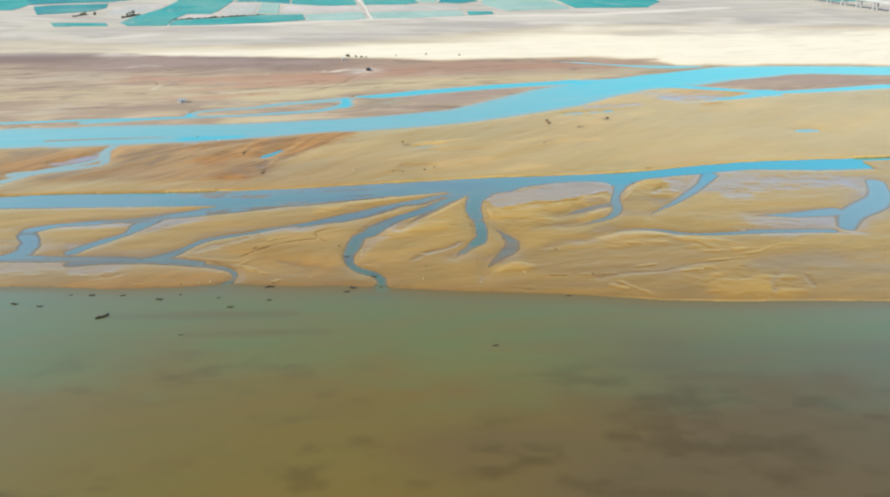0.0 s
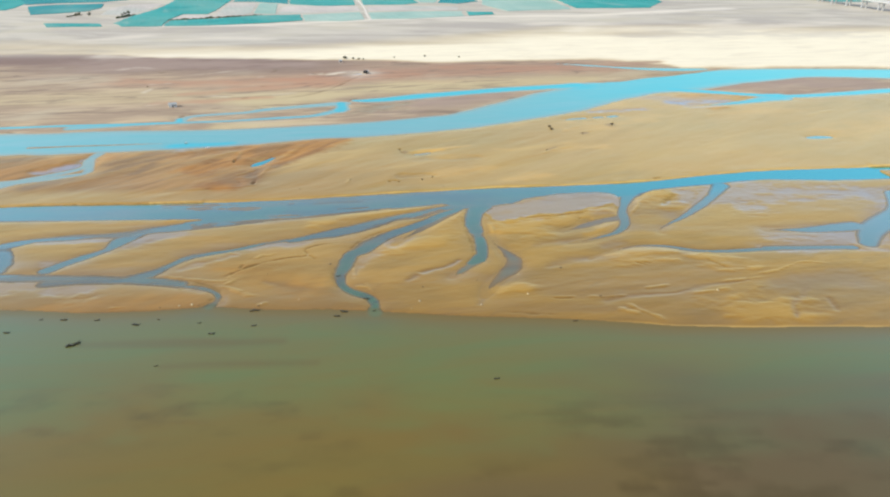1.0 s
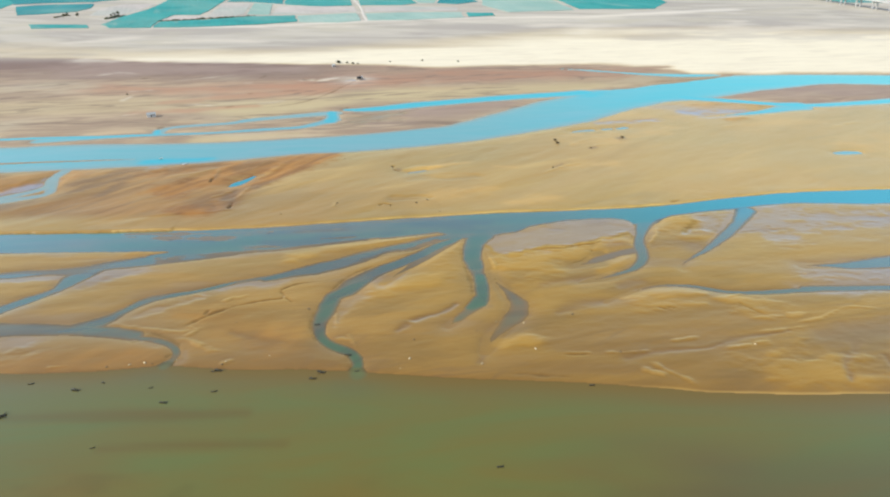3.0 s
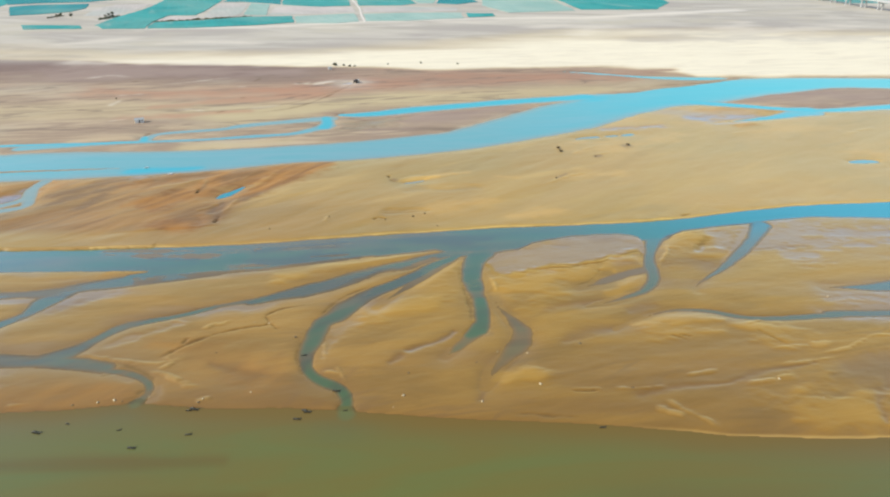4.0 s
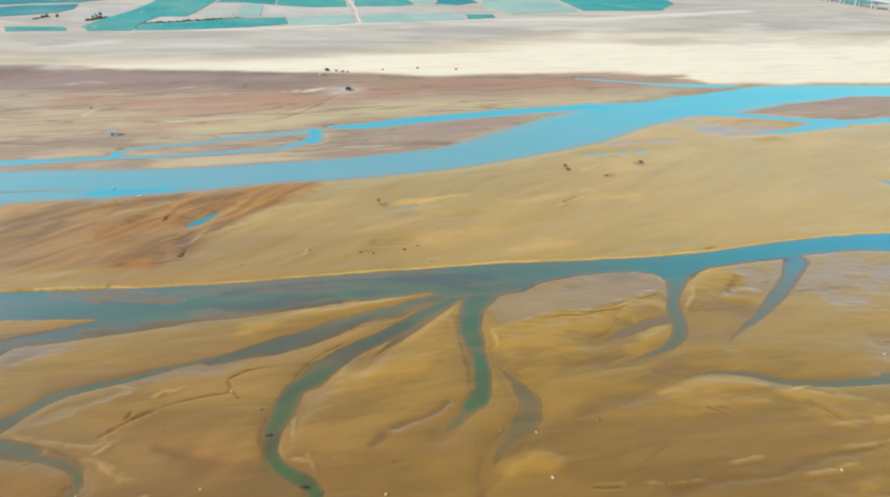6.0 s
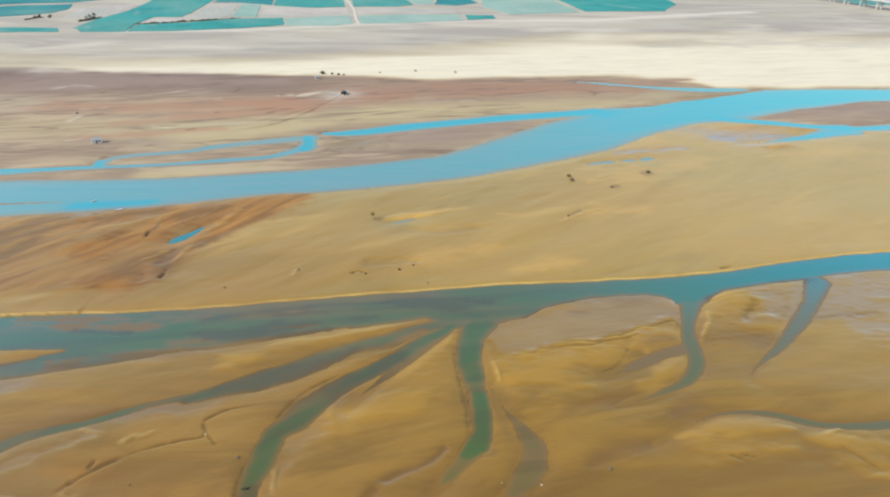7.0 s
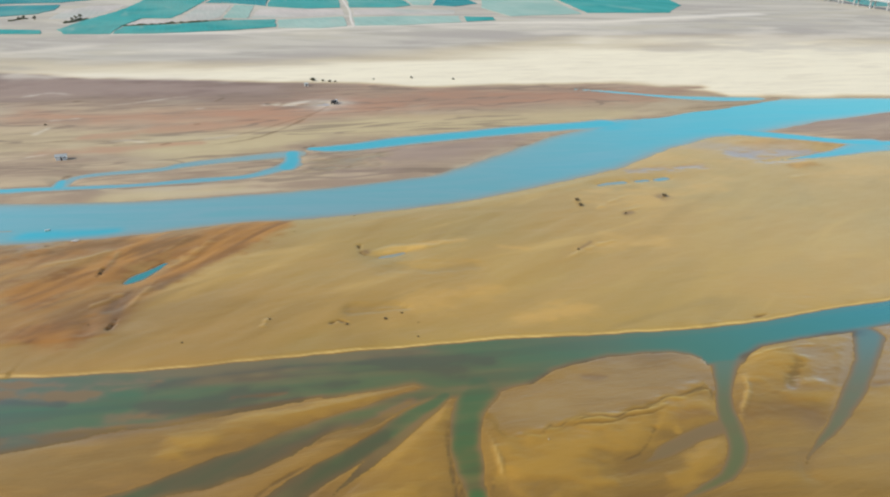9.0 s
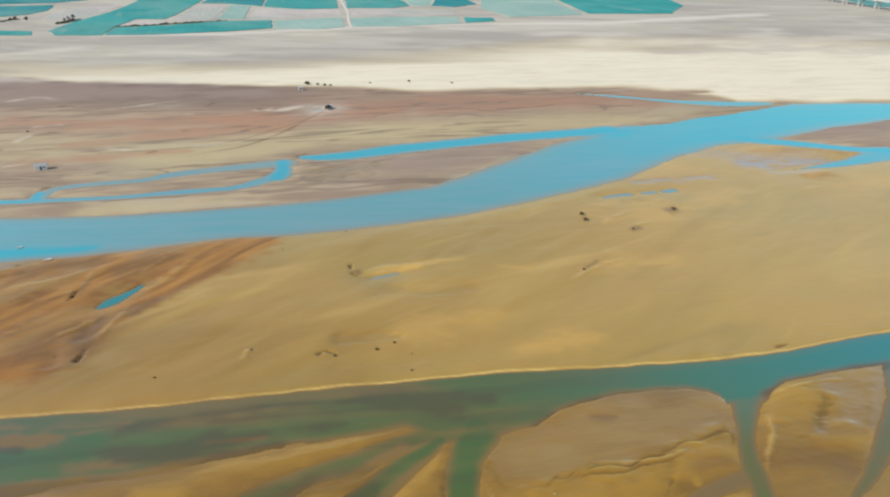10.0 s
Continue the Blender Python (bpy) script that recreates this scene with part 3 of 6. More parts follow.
runnels_and_shade.append([(-59.2, 187, 0.28), (-55.5, 189.9, 0.28), (-51.2, 192, 0.28), (-46.5, 193.7, 0.28), (-43.6, 194.4, 0.28), (-43.4, 196.3, 0.28), (-44.8, 198.6, 0.28), (-44, 200.2, 0.28), (-41.8, 202.1, 0.28), (-39.9, 203.1, 0.28), (-36.7, 203.9, 0.28), (-33.4, 204.8, 0.28)])
runnels_and_shade.append([(-43.1, 195.3, 0.20), (-41.1, 193.4, 0.20), (-40, 192, 0.20)])
runnels_and_shade.append([(-65.9, 179.5, 0.40), (-62.4, 183.7, 0.40), (-59.9, 186.5, 0.40), (-55.6, 189.8, 0.40)])
runnels_and_shade.append([(-62, 185.5, 0.30), (-61.7, 188.4, 0.30)])
runnels_and_shade.append([(-76.5, 173.2, 0.30), (-75.1, 173.7, 0.30), (-74.4, 174.5, 0.30)])
runnels_and_shade.append([(-65, 166.2, 0.35), (-64.6, 167.7, 0.35), (-63.8, 168.9, 0.35)])
runnels_and_shade.append([(16.2, 160.2, 0.35), (20.8, 160.2, 0.35), (22.8, 159.9, 0.35), (25.8, 159.5, 0.35), (28.4, 159.4, 0.35), (31.8, 158.9, 0.35)])
runnels_and_shade.append([(30.5, 167.7, 0.25), (33.8, 167.7, 0.25), (37.1, 167.9, 0.25)])
runnels_and_shade.append([(-30.8, 197.1, 0.30), (-29.3, 202.1, 0.30), (-27, 207.3, 0.30), (-23.1, 211.6, 0.30), (-17.7, 216, 0.30)])
runnels_and_shade.append([(8.4, 230.6, 0.35), (7.9, 225.4, 0.35), (7.8, 221.1, 0.35)])
runnels_and_shade.append([(8.7, 213.2, 0.30), (9.9, 208.3, 0.30), (10.6, 202.7, 0.30), (10.6, 197.2, 0.30)])
runnels_and_shade.append([(15.6, 212.3, 0.40), (15.9, 209.5, 0.40), (16.4, 206.9, 0.40)])
runnels_and_shade.append([(27.7, 222.6, 0.28), (31.4, 225.4, 0.28), (35.9, 228.1, 0.28), (42.7, 228.4, 0.28), (46.6, 230.7, 0.28), (49.3, 230.7, 0.28), (53.7, 234.1, 0.28), (56.8, 235, 0.28), (60.8, 236.5, 0.28), (64.1, 238.1, 0.28), (65.3, 236.1, 0.28), (63.6, 232.4, 0.28)])
runnels_and_shade.append([(39.8, 215.7, 0.20), (44.1, 217.7, 0.20), (47.8, 222.2, 0.20), (50.3, 226.6, 0.20)])
runnels_and_shade.append([(59.2, 190.1, 0.25), (61.7, 188.7, 0.25), (63.1, 187.1, 0.25)])
runnels_and_shade.append([(83.9, 239.1, 0.30), (88, 243.4, 0.30), (92.1, 250.1, 0.30)])
runnels_and_shade.append([(-31.9, 178.3, 0.50), (-30.7, 175, 0.50), (-29.5, 172.9, 0.50)])
runnels_and_shade.append([(-21.5, 167.7, 0.50), (-19.8, 166.2, 0.50), (-19.8, 164, 0.50)])
runnels_and_shade.append([(-94.3, 286.6, 0.50), (-94.8, 290.5, 0.50), (-95, 294, 0.50)])
runnels_and_shade.append([(-78.2, 258.8, 0.50), (-78.1, 261.7, 0.50), (-78.4, 265.6, 0.50)])
runnels_and_shade.append([(-121.5, 308.9, 0.60), (-121.1, 309.7, 0.60)])
runnels_and_shade.append([(90.9, 197.6, 0.25), (97.9, 198.3, 0.25)])
runnels_and_shade.append([(87.4, 266.7, 0.30), (92.4, 268.5, 0.30)])
runnels_and_shade.append([(65, 188.9, 0.20), (61.6, 190.1, 0.20)])
runnels_and_shade.append([(82.1, 193, 0.22), (84.9, 188.5, 0.22), (87.1, 185.6, 0.22)])
runnels_and_shade.append([(-22, 307.6, 0.30), (-20.8, 309.5, 0.30), (-19.8, 304, 0.30), (-16.2, 301.6, 0.30)])
runnels_and_shade.append([(25.8, 223.3, 0.20), (28.9, 226.5, 0.20)])
runnels_and_shade.append([(-23.1, 262.5, 0.30), (-20.8, 264.8, 0.30), (-17.1, 262.6, 0.30)])
lips = []    # pale crests, with glints on the sand painted in as pale lines
lips.append([(60.3, 339, 0.50), (66.1, 344.4, 0.50), (72.7, 350.6, 0.50), (80.7, 357.2, 0.50)])
lips.append([(-17.7, 303.3, 0.50), (-9.9, 305.9, 0.50), (-2.4, 308.4, 0.50), (4.4, 311.5, 0.50), (12.5, 313.8, 0.50)])
lips.append([(69, 337.6, 0.40), (76.1, 340.6, 0.40), (80.9, 343.5, 0.40)])
lips.append([(43.2, 299.2, 0.50), (55.4, 309.8, 0.50), (67.7, 316.8, 0.50)])
lips.append([(35.3, 229.5, 0.30), (43.9, 229.5, 0.30), (50.7, 230.5, 0.30), (56.7, 233.6, 0.30)])
lips.append([(77.6, 248.7, 0.35), (85.6, 252.2, 0.35), (93, 254.3, 0.35), (99.9, 255.1, 0.35)])
lips.append([(75.3, 245, 0.35), (73.8, 237.2, 0.35), (70.1, 231.7, 0.35), (67, 224.6, 0.35)])
lips.append([(-85.9, 182.4, 0.50), (-80, 180.4, 0.50), (-72, 178.8, 0.50), (-66.8, 177.8, 0.50), (-63, 178.3, 0.50), (-58.4, 180.1, 0.50)])
lips.append([(-67.2, 175, 0.45), (-61.5, 173.8, 0.45), (-58.9, 171.8, 0.45), (-55.2, 169.8, 0.45), (-51.7, 169.2, 0.45)])
lips.append([(-51.1, 163.9, 0.50), (-49.9, 164.8, 0.50), (-48.1, 165.6, 0.50)])
lips.append([(-59.6, 192, 0.40), (-56.9, 195, 0.40), (-52.7, 196.3, 0.40)])
lips.append([(-27.3, 187.5, 0.25), (-26.4, 181.9, 0.25), (-25.7, 177.5, 0.25)])
lips.append([(-22.8, 176.7, 0.25), (-21.2, 174.2, 0.25), (-19.6, 171, 0.25)])
lips.append([(-25.9, 174.8, 0.25), (-21.8, 174.2, 0.25), (-19.9, 171, 0.25)])
lips.append([(30.6, 168.3, 0.30), (35.1, 168.6, 0.30), (37.7, 168.2, 0.30)])
lips.append([(40, 168.6, 0.35), (43.8, 168.3, 0.35), (47.7, 168.8, 0.35), (52.9, 169.5, 0.35)])
lips.append([(57.8, 173.4, 0.35), (61.5, 174.2, 0.35), (66.6, 175.4, 0.35)])
lips.append([(72.1, 170.3, 0.40), (75.3, 171.1, 0.40), (78.3, 171.5, 0.40)])
lips.append([(80.3, 194.7, 0.30), (85.5, 197.2, 0.30), (91, 197.7, 0.30)])
lips.append([(83.7, 183.8, 0.80), (88.9, 184.3, 0.80), (94.5, 185.6, 0.80), (100.1, 186.6, 0.80)])
lips.append([(81.4, 177.2, 0.50), (87.9, 178.4, 0.50), (97.3, 180.7, 0.50)])
lips.append([(47.2, 162.3, 0.50), (50.8, 160.7, 0.50), (53.4, 159.4, 0.50)])
lips.append([(14.7, 224.8, 0.30), (16.4, 219.7, 0.30), (17.2, 214.2, 0.30), (17.3, 207.7, 0.30)])
lips.append([(-69.8, 197.1, 0.30), (-63.4, 195.3, 0.30)])
lips.append([(-57, 194.4, 0.40), (-53.8, 195.6, 0.40)])
lips.append([(50.1, 164.9, 0.50), (54.4, 160.6, 0.50), (59.6, 156, 0.50)])
lips.append([(81.8, 183.8, 0.50), (91.8, 185.3, 0.50), (100.4, 186.8, 0.50)])
lips.append([(70.4, 170.4, 0.45), (76.8, 171.7, 0.45), (83.5, 173.8, 0.45)])
lips.append([(-91.5, 162.6, 0.35), (-86.4, 163.3, 0.35)])
lips.append([(-64.3, 175.4, 0.50), (-61.5, 178.2, 0.50), (-64.5, 180.2, 0.50)])
lips.append([(-62.1, 173.5, 0.50), (-53.7, 170, 0.50)])
lips.append([(90, 181.4, 0.40), (100.4, 183.8, 0.40), (111.6, 189.9, 0.40), (121.9, 188.3, 0.40)])
lips.append([(-18.7, 302.3, 0.90), (-13.3, 306.6, 0.90), (-6.7, 309.2, 0.90), (2.8, 308.8, 0.90), (6.2, 311.1, 0.90), (12.7, 313.8, 0.90)])
lips.append([(-116.6, 292.9, 1), (-109, 296.2, 1), (-101.6, 300.5, 1), (-95.8, 306.2, 1)])
lips.append([(-94.7, 294, 0.60), (-94.9, 300.2, 0.60), (-95.3, 304.4, 0.60)])
lips.append([(-90.7, 267, 0.70), (-85.8, 273.4, 0.70), (-81.1, 281.5, 0.70)])
lips.append([(-77.9, 267.5, 0.70), (-77.2, 276.3, 0.70), (-76.9, 289.1, 0.70)])
lips.append([(-78.8, 291.5, 1.4), (-72.6, 302, 1.4), (-69.2, 316.1, 1.4)])
lips.append([(-82, 302.7, 0.80), (-77.4, 314.5, 0.80)])
lips.append([(-39.4, 260.7, 0.40), (-39.5, 265.7, 0.40)])
lips.append([(149.6, 374.2, 1), (157.2, 378, 1), (162.1, 379.4, 1)])
lips.append([(205.7, 371.1, 1.6), (221.6, 382.4, 1.6), (232.5, 386.8, 1.6)])
lips.append([(261.8, 417, 1.8), (271, 416.9, 1.8), (275.1, 408.4, 1.8)])
golds = []    # golden and peach sand
golds.append([(93.2, 396.2, 10.1), (117.3, 409.2, 15.8), (146.3, 416.9, 15.7), (163.8, 408.4, 11)])
golds.append([(60.6, 348.5, 2.3), (66, 356.6, 5), (71.4, 361.3, 3.1)])
golds.append([(63, 340.5, 1.1), (69.9, 345.1, 5.1), (77.4, 348.9, 8.9), (85.2, 352.8, 11.4), (89.6, 354.1, 5.4)])
golds.append([(94.3, 355.1, 2.2), (99.4, 359, 2.9), (105.9, 361.9, 4.8), (114.2, 366.7, 6.3)])
golds.append([(-16.2, 303.4, 1.1), (-8.2, 306.2, 1.8), (-2.4, 308.3, 1.7), (4.4, 311.1, 1.5), (12.7, 313.2, 1.3)])
golds.append([(82.1, 235, 1.8), (87.2, 238.1, 2.6), (89.4, 236.4, 3.4), (92.4, 237.7, 2.3)])
golds.append([(55.8, 232.3, 0.72), (54.1, 226.6, 0.75), (53.8, 224.2, 0.71)])
golds.append([(75.8, 244.8, 0.67), (74.1, 238.1, 0.69), (70.4, 231.7, 0.55)])
golds.append([(-46, 218.5, 2.6), (-34.7, 224.3, 3.3), (-22.4, 229.9, 2.3), (-9.2, 234.4, 1.5)])
golds.append([(-9.3, 213.2, 3), (-1.7, 221.2, 3.4), (6.1, 228.8, 2.7)])
golds.append([(18, 213.3, 2.9), (26.5, 214.5, 7.7), (34.9, 221.3, 5.3), (41.3, 222.3, 4.3), (47.8, 227.2, 2.9)])
golds.append([(50.3, 225.5, 1.1), (57, 230.1, 3.6), (63.7, 232.7, 3.5)])
golds.append([(49.2, 211.4, 1.8), (56.4, 215.7, 2.5), (61.6, 220.2, 2.1)])
golds.append([(75.5, 242.6, 4), (83.8, 247.5, 5.1), (90.7, 251, 3)])
golds.append([(84, 236.1, 2.5), (90.1, 239.3, 2), (92.3, 237.4, 1.9)])
golds.append([(51.7, 194.8, 0.88), (60.3, 197.5, 2.1), (69.2, 197.5, 2.2), (75.7, 197.2, 0.77)])
golds.append([(54.3, 191, 2.7), (62.1, 190.5, 2.1), (73, 191.6, 2.1)])
golds.append([(23.2, 173.9, 2.8), (17.3, 171.8, 2.4)])
golds.append([(83.5, 192.7, 4.5), (90, 192.7, 4.6)])
golds.append([(61.7, 313.8, 4.5), (69.9, 313.9, 4.5)])
golds.append([(53.7, 309.9, 3.8), (66.7, 313.4, 4.4), (77.4, 313.8, 4.1)])
golds.append([(69, 347.9, 5.9), (77.9, 352.5, 8.2), (88.3, 359.4, 7.2)])
golds.append([(89.4, 351.3, 2.8), (105.5, 361.3, 4.3), (123.8, 374.4, 5.1)])
golds.append([(65, 357.7, 5.6), (59.1, 349.5, 2.7)])
golds.append([(27.8, 266.7, 3.6), (37.8, 268.6, 4.3), (43.6, 269.8, 3.1)])
golds.append([(-1.6, 274.7, 4.6), (10, 277.4, 4.7), (22, 280.1, 3.5)])
golds.append([(32.6, 306.6, 1.3), (24.2, 308.2, 1.5)])
golds.append([(170.9, 378, 9.3), (194.1, 390.1, 12.5)])
golds.append([(204.9, 338.7, 11.3), (229.4, 349, 14.4), (253, 357.4, 20.6)])
golds.append([(-15, 199.7, 5.2), (-7.1, 203.7, 4.8), (1, 209.7, 3.9)])
golds.append([(81.9, 163.8, 6.6), (92, 163.2, 7.1)])
golds.append([(73.6, 245.4, 7.9), (84.4, 250.2, 8)])
rusts = []    # rust-coloured slopes
rusts.append([(-74.2, 298, 5.5), (-69.9, 306.8, 7.3), (-62.7, 315.1, 6.6), (-55.4, 320.7, 5), (-49.2, 324, 2.5)])
rusts.append([(-92.1, 301.1, 4.9), (-84.7, 306.9, 6.2), (-76.7, 312.6, 4.6), (-69.1, 318.5, 2.2)])
rusts.append([(-121.7, 301, 5), (-113.3, 305.1, 5), (-104, 309.8, 4.6), (-90.1, 313.3, 3)])
rusts.append([(-73.5, 287.2, 4.3), (-66, 299.6, 4.8), (-57.5, 310.9, 6), (-49.1, 324.2, 3.6)])
rusts.append([(-73.2, 318.5, 2.7), (-62.3, 324.1, 3.5), (-48.7, 328.3, 2.4)])
rusts.append([(-107.5, 278.4, 7.2), (-100.8, 283.3, 7), (-92.5, 287.6, 5.4)])
rusts.append([(-93.1, 255.4, 6.1), (-86.1, 254.3, 4.7)])
rusts.append([(158, 424.7, 9.6), (177.6, 426.7, 10), (199.6, 427.6, 5.2)])
rusts.append([(160.8, 391.6, 3.2), (169, 393.4, 3.7)])
rusts.append([(-97.7, 224.1, 2.6), (-91.5, 224.7, 1.9), (-86.6, 225.7, 0.83)])
rusts.append([(-107.6, 163.9, 4.3), (-96.9, 164.8, 4.6), (-86.9, 167.2, 4.6), (-75.9, 167.9, 3.7), (-67.7, 168.8, 1.9)])
rusts.append([(-81, 166.9, 3), (-74.4, 166.7, 3.2), (-68.2, 167.1, 2.7)])
rusts.append([(-68.1, 185.6, 3.1), (-53.9, 182, 5.1), (-40.1, 176.1, 7.1)])
dune_shade = []    # brown sides of the dunes, their shade painted into the sand colour
dune_shade.append([(87.5, 351.3, 2.6), (90.3, 352.9, 3.2), (93.4, 355.4, 2.5)])
dune_shade.append([(70.4, 334.6, 1.2), (73.3, 336.7, 1.4), (75.9, 338.6, 1.4)])
dune_shade.append([(49.3, 306.9, 0.75), (52.3, 309.8, 0.77), (55.5, 313.4, 0.62)])
dune_shade.append([(-19.4, 306.2, 1.9), (-16.9, 303.4, 1.2)])
dune_shade.append([(-82.5, 283.4, 1.4), (-80.4, 272.8, 1.6), (-78.1, 259.5, 1.5)])
dune_shade.append([(-95.5, 304, 0.98), (-94.5, 295.6, 1.3), (-94.3, 288.1, 1.3)])
dune_shade.append([(-92.3, 301.5, 4), (-84.9, 307, 4.5), (-77.2, 312.9, 3.2), (-70.2, 318.1, 1.6)])
dune_shade.append([(-122, 301.5, 3.6), (-113.8, 305.4, 3.6), (-104.5, 310.2, 3.2), (-91.4, 313.2, 1.9)])
dune_shade.append([(-68.1, 291.3, 1.2), (-73.2, 284.9, 1.5), (-74.2, 278.7, 1.5)])
dune_shade.append([(-83, 276.5, 1.9), (-82.4, 271.1, 1.9), (-83, 266, 1.5)])
dune_shade.append([(-77.6, 258.9, 1.1), (-77.6, 262.4, 0.83)])
dune_shade.append([(-133.4, 268.5, 2.8), (-131.7, 279.8, 3), (-129.9, 292, 3.2)])
dune_shade.append([(-155.8, 280, 3.6), (-144.9, 290.3, 3.5), (-133.5, 301.8, 3), (-125.3, 309.6, 3)])
dune_shade.append([(-209.1, 288.2, 6.3), (-194.5, 291.6, 4.5), (-181.7, 297.9, 3.5)])
dune_shade.append([(-169.9, 250.3, 3.9), (-163.8, 261.1, 3.3), (-157.6, 267.1, 3)])
dune_shade.append([(-150.7, 270.1, 2.3), (-143.6, 279.2, 3.9), (-135, 290, 4.1), (-125, 300.6, 3)])
spits = []    # brown spit below the pale bank
spits.append([(73.8, 559.3, 4.4), (103.6, 558.9, 7.1), (129.4, 557.8, 10.7), (152.9, 549.7, 10.5), (175.5, 551.5, 5.4)])
white_patches = []    # white patches on the far flats
white_patches.append([(-66.4, 500.6, 9.4), (-62.7, 501.6, 14.2), (-58.6, 502.8, 10.2)])
white_patches.append([(-98.8, 500, 2.7), (-93, 502.8, 2.8)])
white_patches.append([(-89.1, 500.1, 2.7), (-82, 504.9, 3.5), (-76.3, 509.1, 3.5)])
bright_water = []    # shallow turquoise strip
bright_water.append([(-131.2, 316.2, 4.2), (-118.2, 318.2, 3.7), (-104.8, 322, 2.8)])
rust_bands = []    # reddish bands of the far flats
rust_bands.append([(-67.3, 514.9, 25.1), (-20.5, 519.6, 29), (30.6, 518.4, 30.9), (82.1, 521.4, 20.8), (132.5, 517.9, 12.8)])
rust_bands.append([(-231.3, 476.2, 13.8), (-191.3, 469.7, 11.5), (-156.1, 471.3, 12.4), (-109.8, 477.7, 12.3), (-63, 490.5, 12.8)])
rust_bands.append([(-176.1, 403.8, 5.8), (-151.6, 409.1, 4.4), (-128.6, 420, 3.7), (-111.3, 422.7, 2.8)])
rust_bands.append([(-139.6, 446.3, 9.1), (-108.8, 455.4, 11), (-82.6, 466.5, 11.4)])
rust_bands.append([(-171.1, 431.5, 3.6), (-151.1, 435, 5.1)])
mauves = []    # mauve silt of the far flats
mauves.append([(-268.5, 535.6, 41.1), (-221.3, 546.8, 27.5), (-166.3, 544.6, 20), (-112.4, 545.1, 14.3)])
mauves.append([(-36.2, 393.9, 16.3), (-12.9, 403.7, 19.2), (12, 414.5, 15.6), (39.1, 429.4, 10.4)])
mauves.append([(182.8, 465.2, 6.6), (219.5, 464.9, 26), (258.7, 461.6, 29.9), (294.6, 467.5, 15.8)])
mauves.append([(131, 423.5, 8.4), (150.5, 419.7, 13), (173.8, 419.2, 8.1)])
olives = []    # dull green-brown grass on the far flats
olives.append([(-55.1, 445.8, 10.1), (-16.6, 459.8, 18.7), (27.8, 468.1, 14.6), (74.4, 477.5, 10.8), (107.2, 485.5, 7)])
olives.append([(-115.6, 413.3, 16.6), (-87.7, 422.6, 13.5), (-63.8, 433.9, 11.8)])
olives.append([(-122.3, 351, 5.9), (-103.4, 354.9, 5.9), (-74.3, 361.7, 3.6)])
pale_lines = []    # pale streaks
pale_lines.append([(-195, 494.8, 1.6), (-182.2, 501.6, 1.6), (-170.1, 511.3, 1.6), (-160.2, 520, 1.6), (-147.7, 523.1, 1.6)])
pale_lines.append([(-98.8, 500, 1.4), (-93, 502.7, 1.4)])
pale_lines.append([(-89.1, 500.1, 1.8), (-81.8, 504.2, 1.8), (-76.4, 509.8, 1.8)])
pale_lines.append([(-255.2, 514.4, 1.8), (-243.7, 529.3, 1.8), (-224.1, 525, 1.8)])
pale_lines.append([(-198.1, 431.6, 1.6), (-197.2, 444, 1.6), (-197.3, 449, 1.6)])
pale_lines.append([(-156.1, 423.1, 1.2), (-146.9, 425.9, 1.2), (-135.2, 423.3, 1.2)])
pale_lines.append([(-113.6, 428.9, 1.6), (-104.1, 432.6, 1.6), (-95, 438.3, 1.6)])
pale_lines.append([(-138.6, 489.2, 1.4), (-131.6, 491.8, 1.4)])
pale_lines.append([(-181.9, 397.2, 1), (-171.8, 404.9, 1)])
pale_lines.append([(-207.5, 461.5, 1.2), (-190.6, 468.3, 1.2)])
dark_lines = []    # dark wheel tracks and drains
dark_lines.append([(-203.3, 452, 1.2), (-200.3, 454.1, 1.2)])
dark_lines.append([(-109.5, 417.6, 0.90), (-93.8, 425.5, 0.90), (-85.2, 432.8, 0.90), (-77.9, 447.3, 0.90), (-72.4, 460.9, 0.90), (-66, 481.5, 0.90)])
dark_lines.append([(-129.1, 418.3, 1.2), (-124.8, 423.4, 1.2)])
dark_lines.append([(-125.9, 454.9, 1.4), (-122.3, 457.1, 1.4)])
dark_lines.append([(-194.1, 416.8, 0.80), (-182.2, 422.9, 0.80), (-170.6, 425.6, 0.80)])
dark_lines.append([(-218.1, 507.9, 1.4), (-203.6, 505.3, 1.4)])
dark_lines.append([(-61.2, 415.6, 0.80), (-54.7, 421.5, 0.80)])
dark_lines.append([(-152.8, 364.6, 0.70), (-150.3, 367.6, 0.70), (-150.5, 373.7, 0.70), (-148.5, 378.2, 0.70)])
dark_lines.append([(-131.7, 506.3, 1), (-129.2, 519, 1)])
dark_lines.append([(140.6, 491.4, 0.90), (162.9, 499.4, 0.90), (182.1, 506.4, 0.90), (198, 512.1, 0.90)])
dark_lines.append([(-239.7, 336.8, 1), (-230.3, 341.4, 1), (-216.9, 334.3, 1)])
dark_lines.append([(-214.8, 297.2, 1.2), (-199.9, 299.9, 1.2)])
dark_lines.append([(-162.8, 275.9, 1), (-165.3, 291.3, 1), (-166.1, 304.4, 1)])
dark_lines.append([(-156.8, 264, 1), (-155.6, 274.2, 1)])
grey_drifts = []    # grey gravel on the far bank
grey_drifts.append([(-384.2, 720.4, 27.8), (-349.1, 729.2, 25.9), (-302.1, 736.9, 25.7), (-231.8, 755.5, 22.4)])
grey_drifts.append([(-209.8, 711.5, 21.5), (-199.5, 741.1, 26.8)])
grey_drifts.append([(-143.3, 644.6, 21.4), (-103.1, 664.5, 23.9), (-83.7, 719.9, 31.7)])
grey_drifts.append([(-35.5, 748.1, 22.3), (6.4, 781.9, 28.4)])
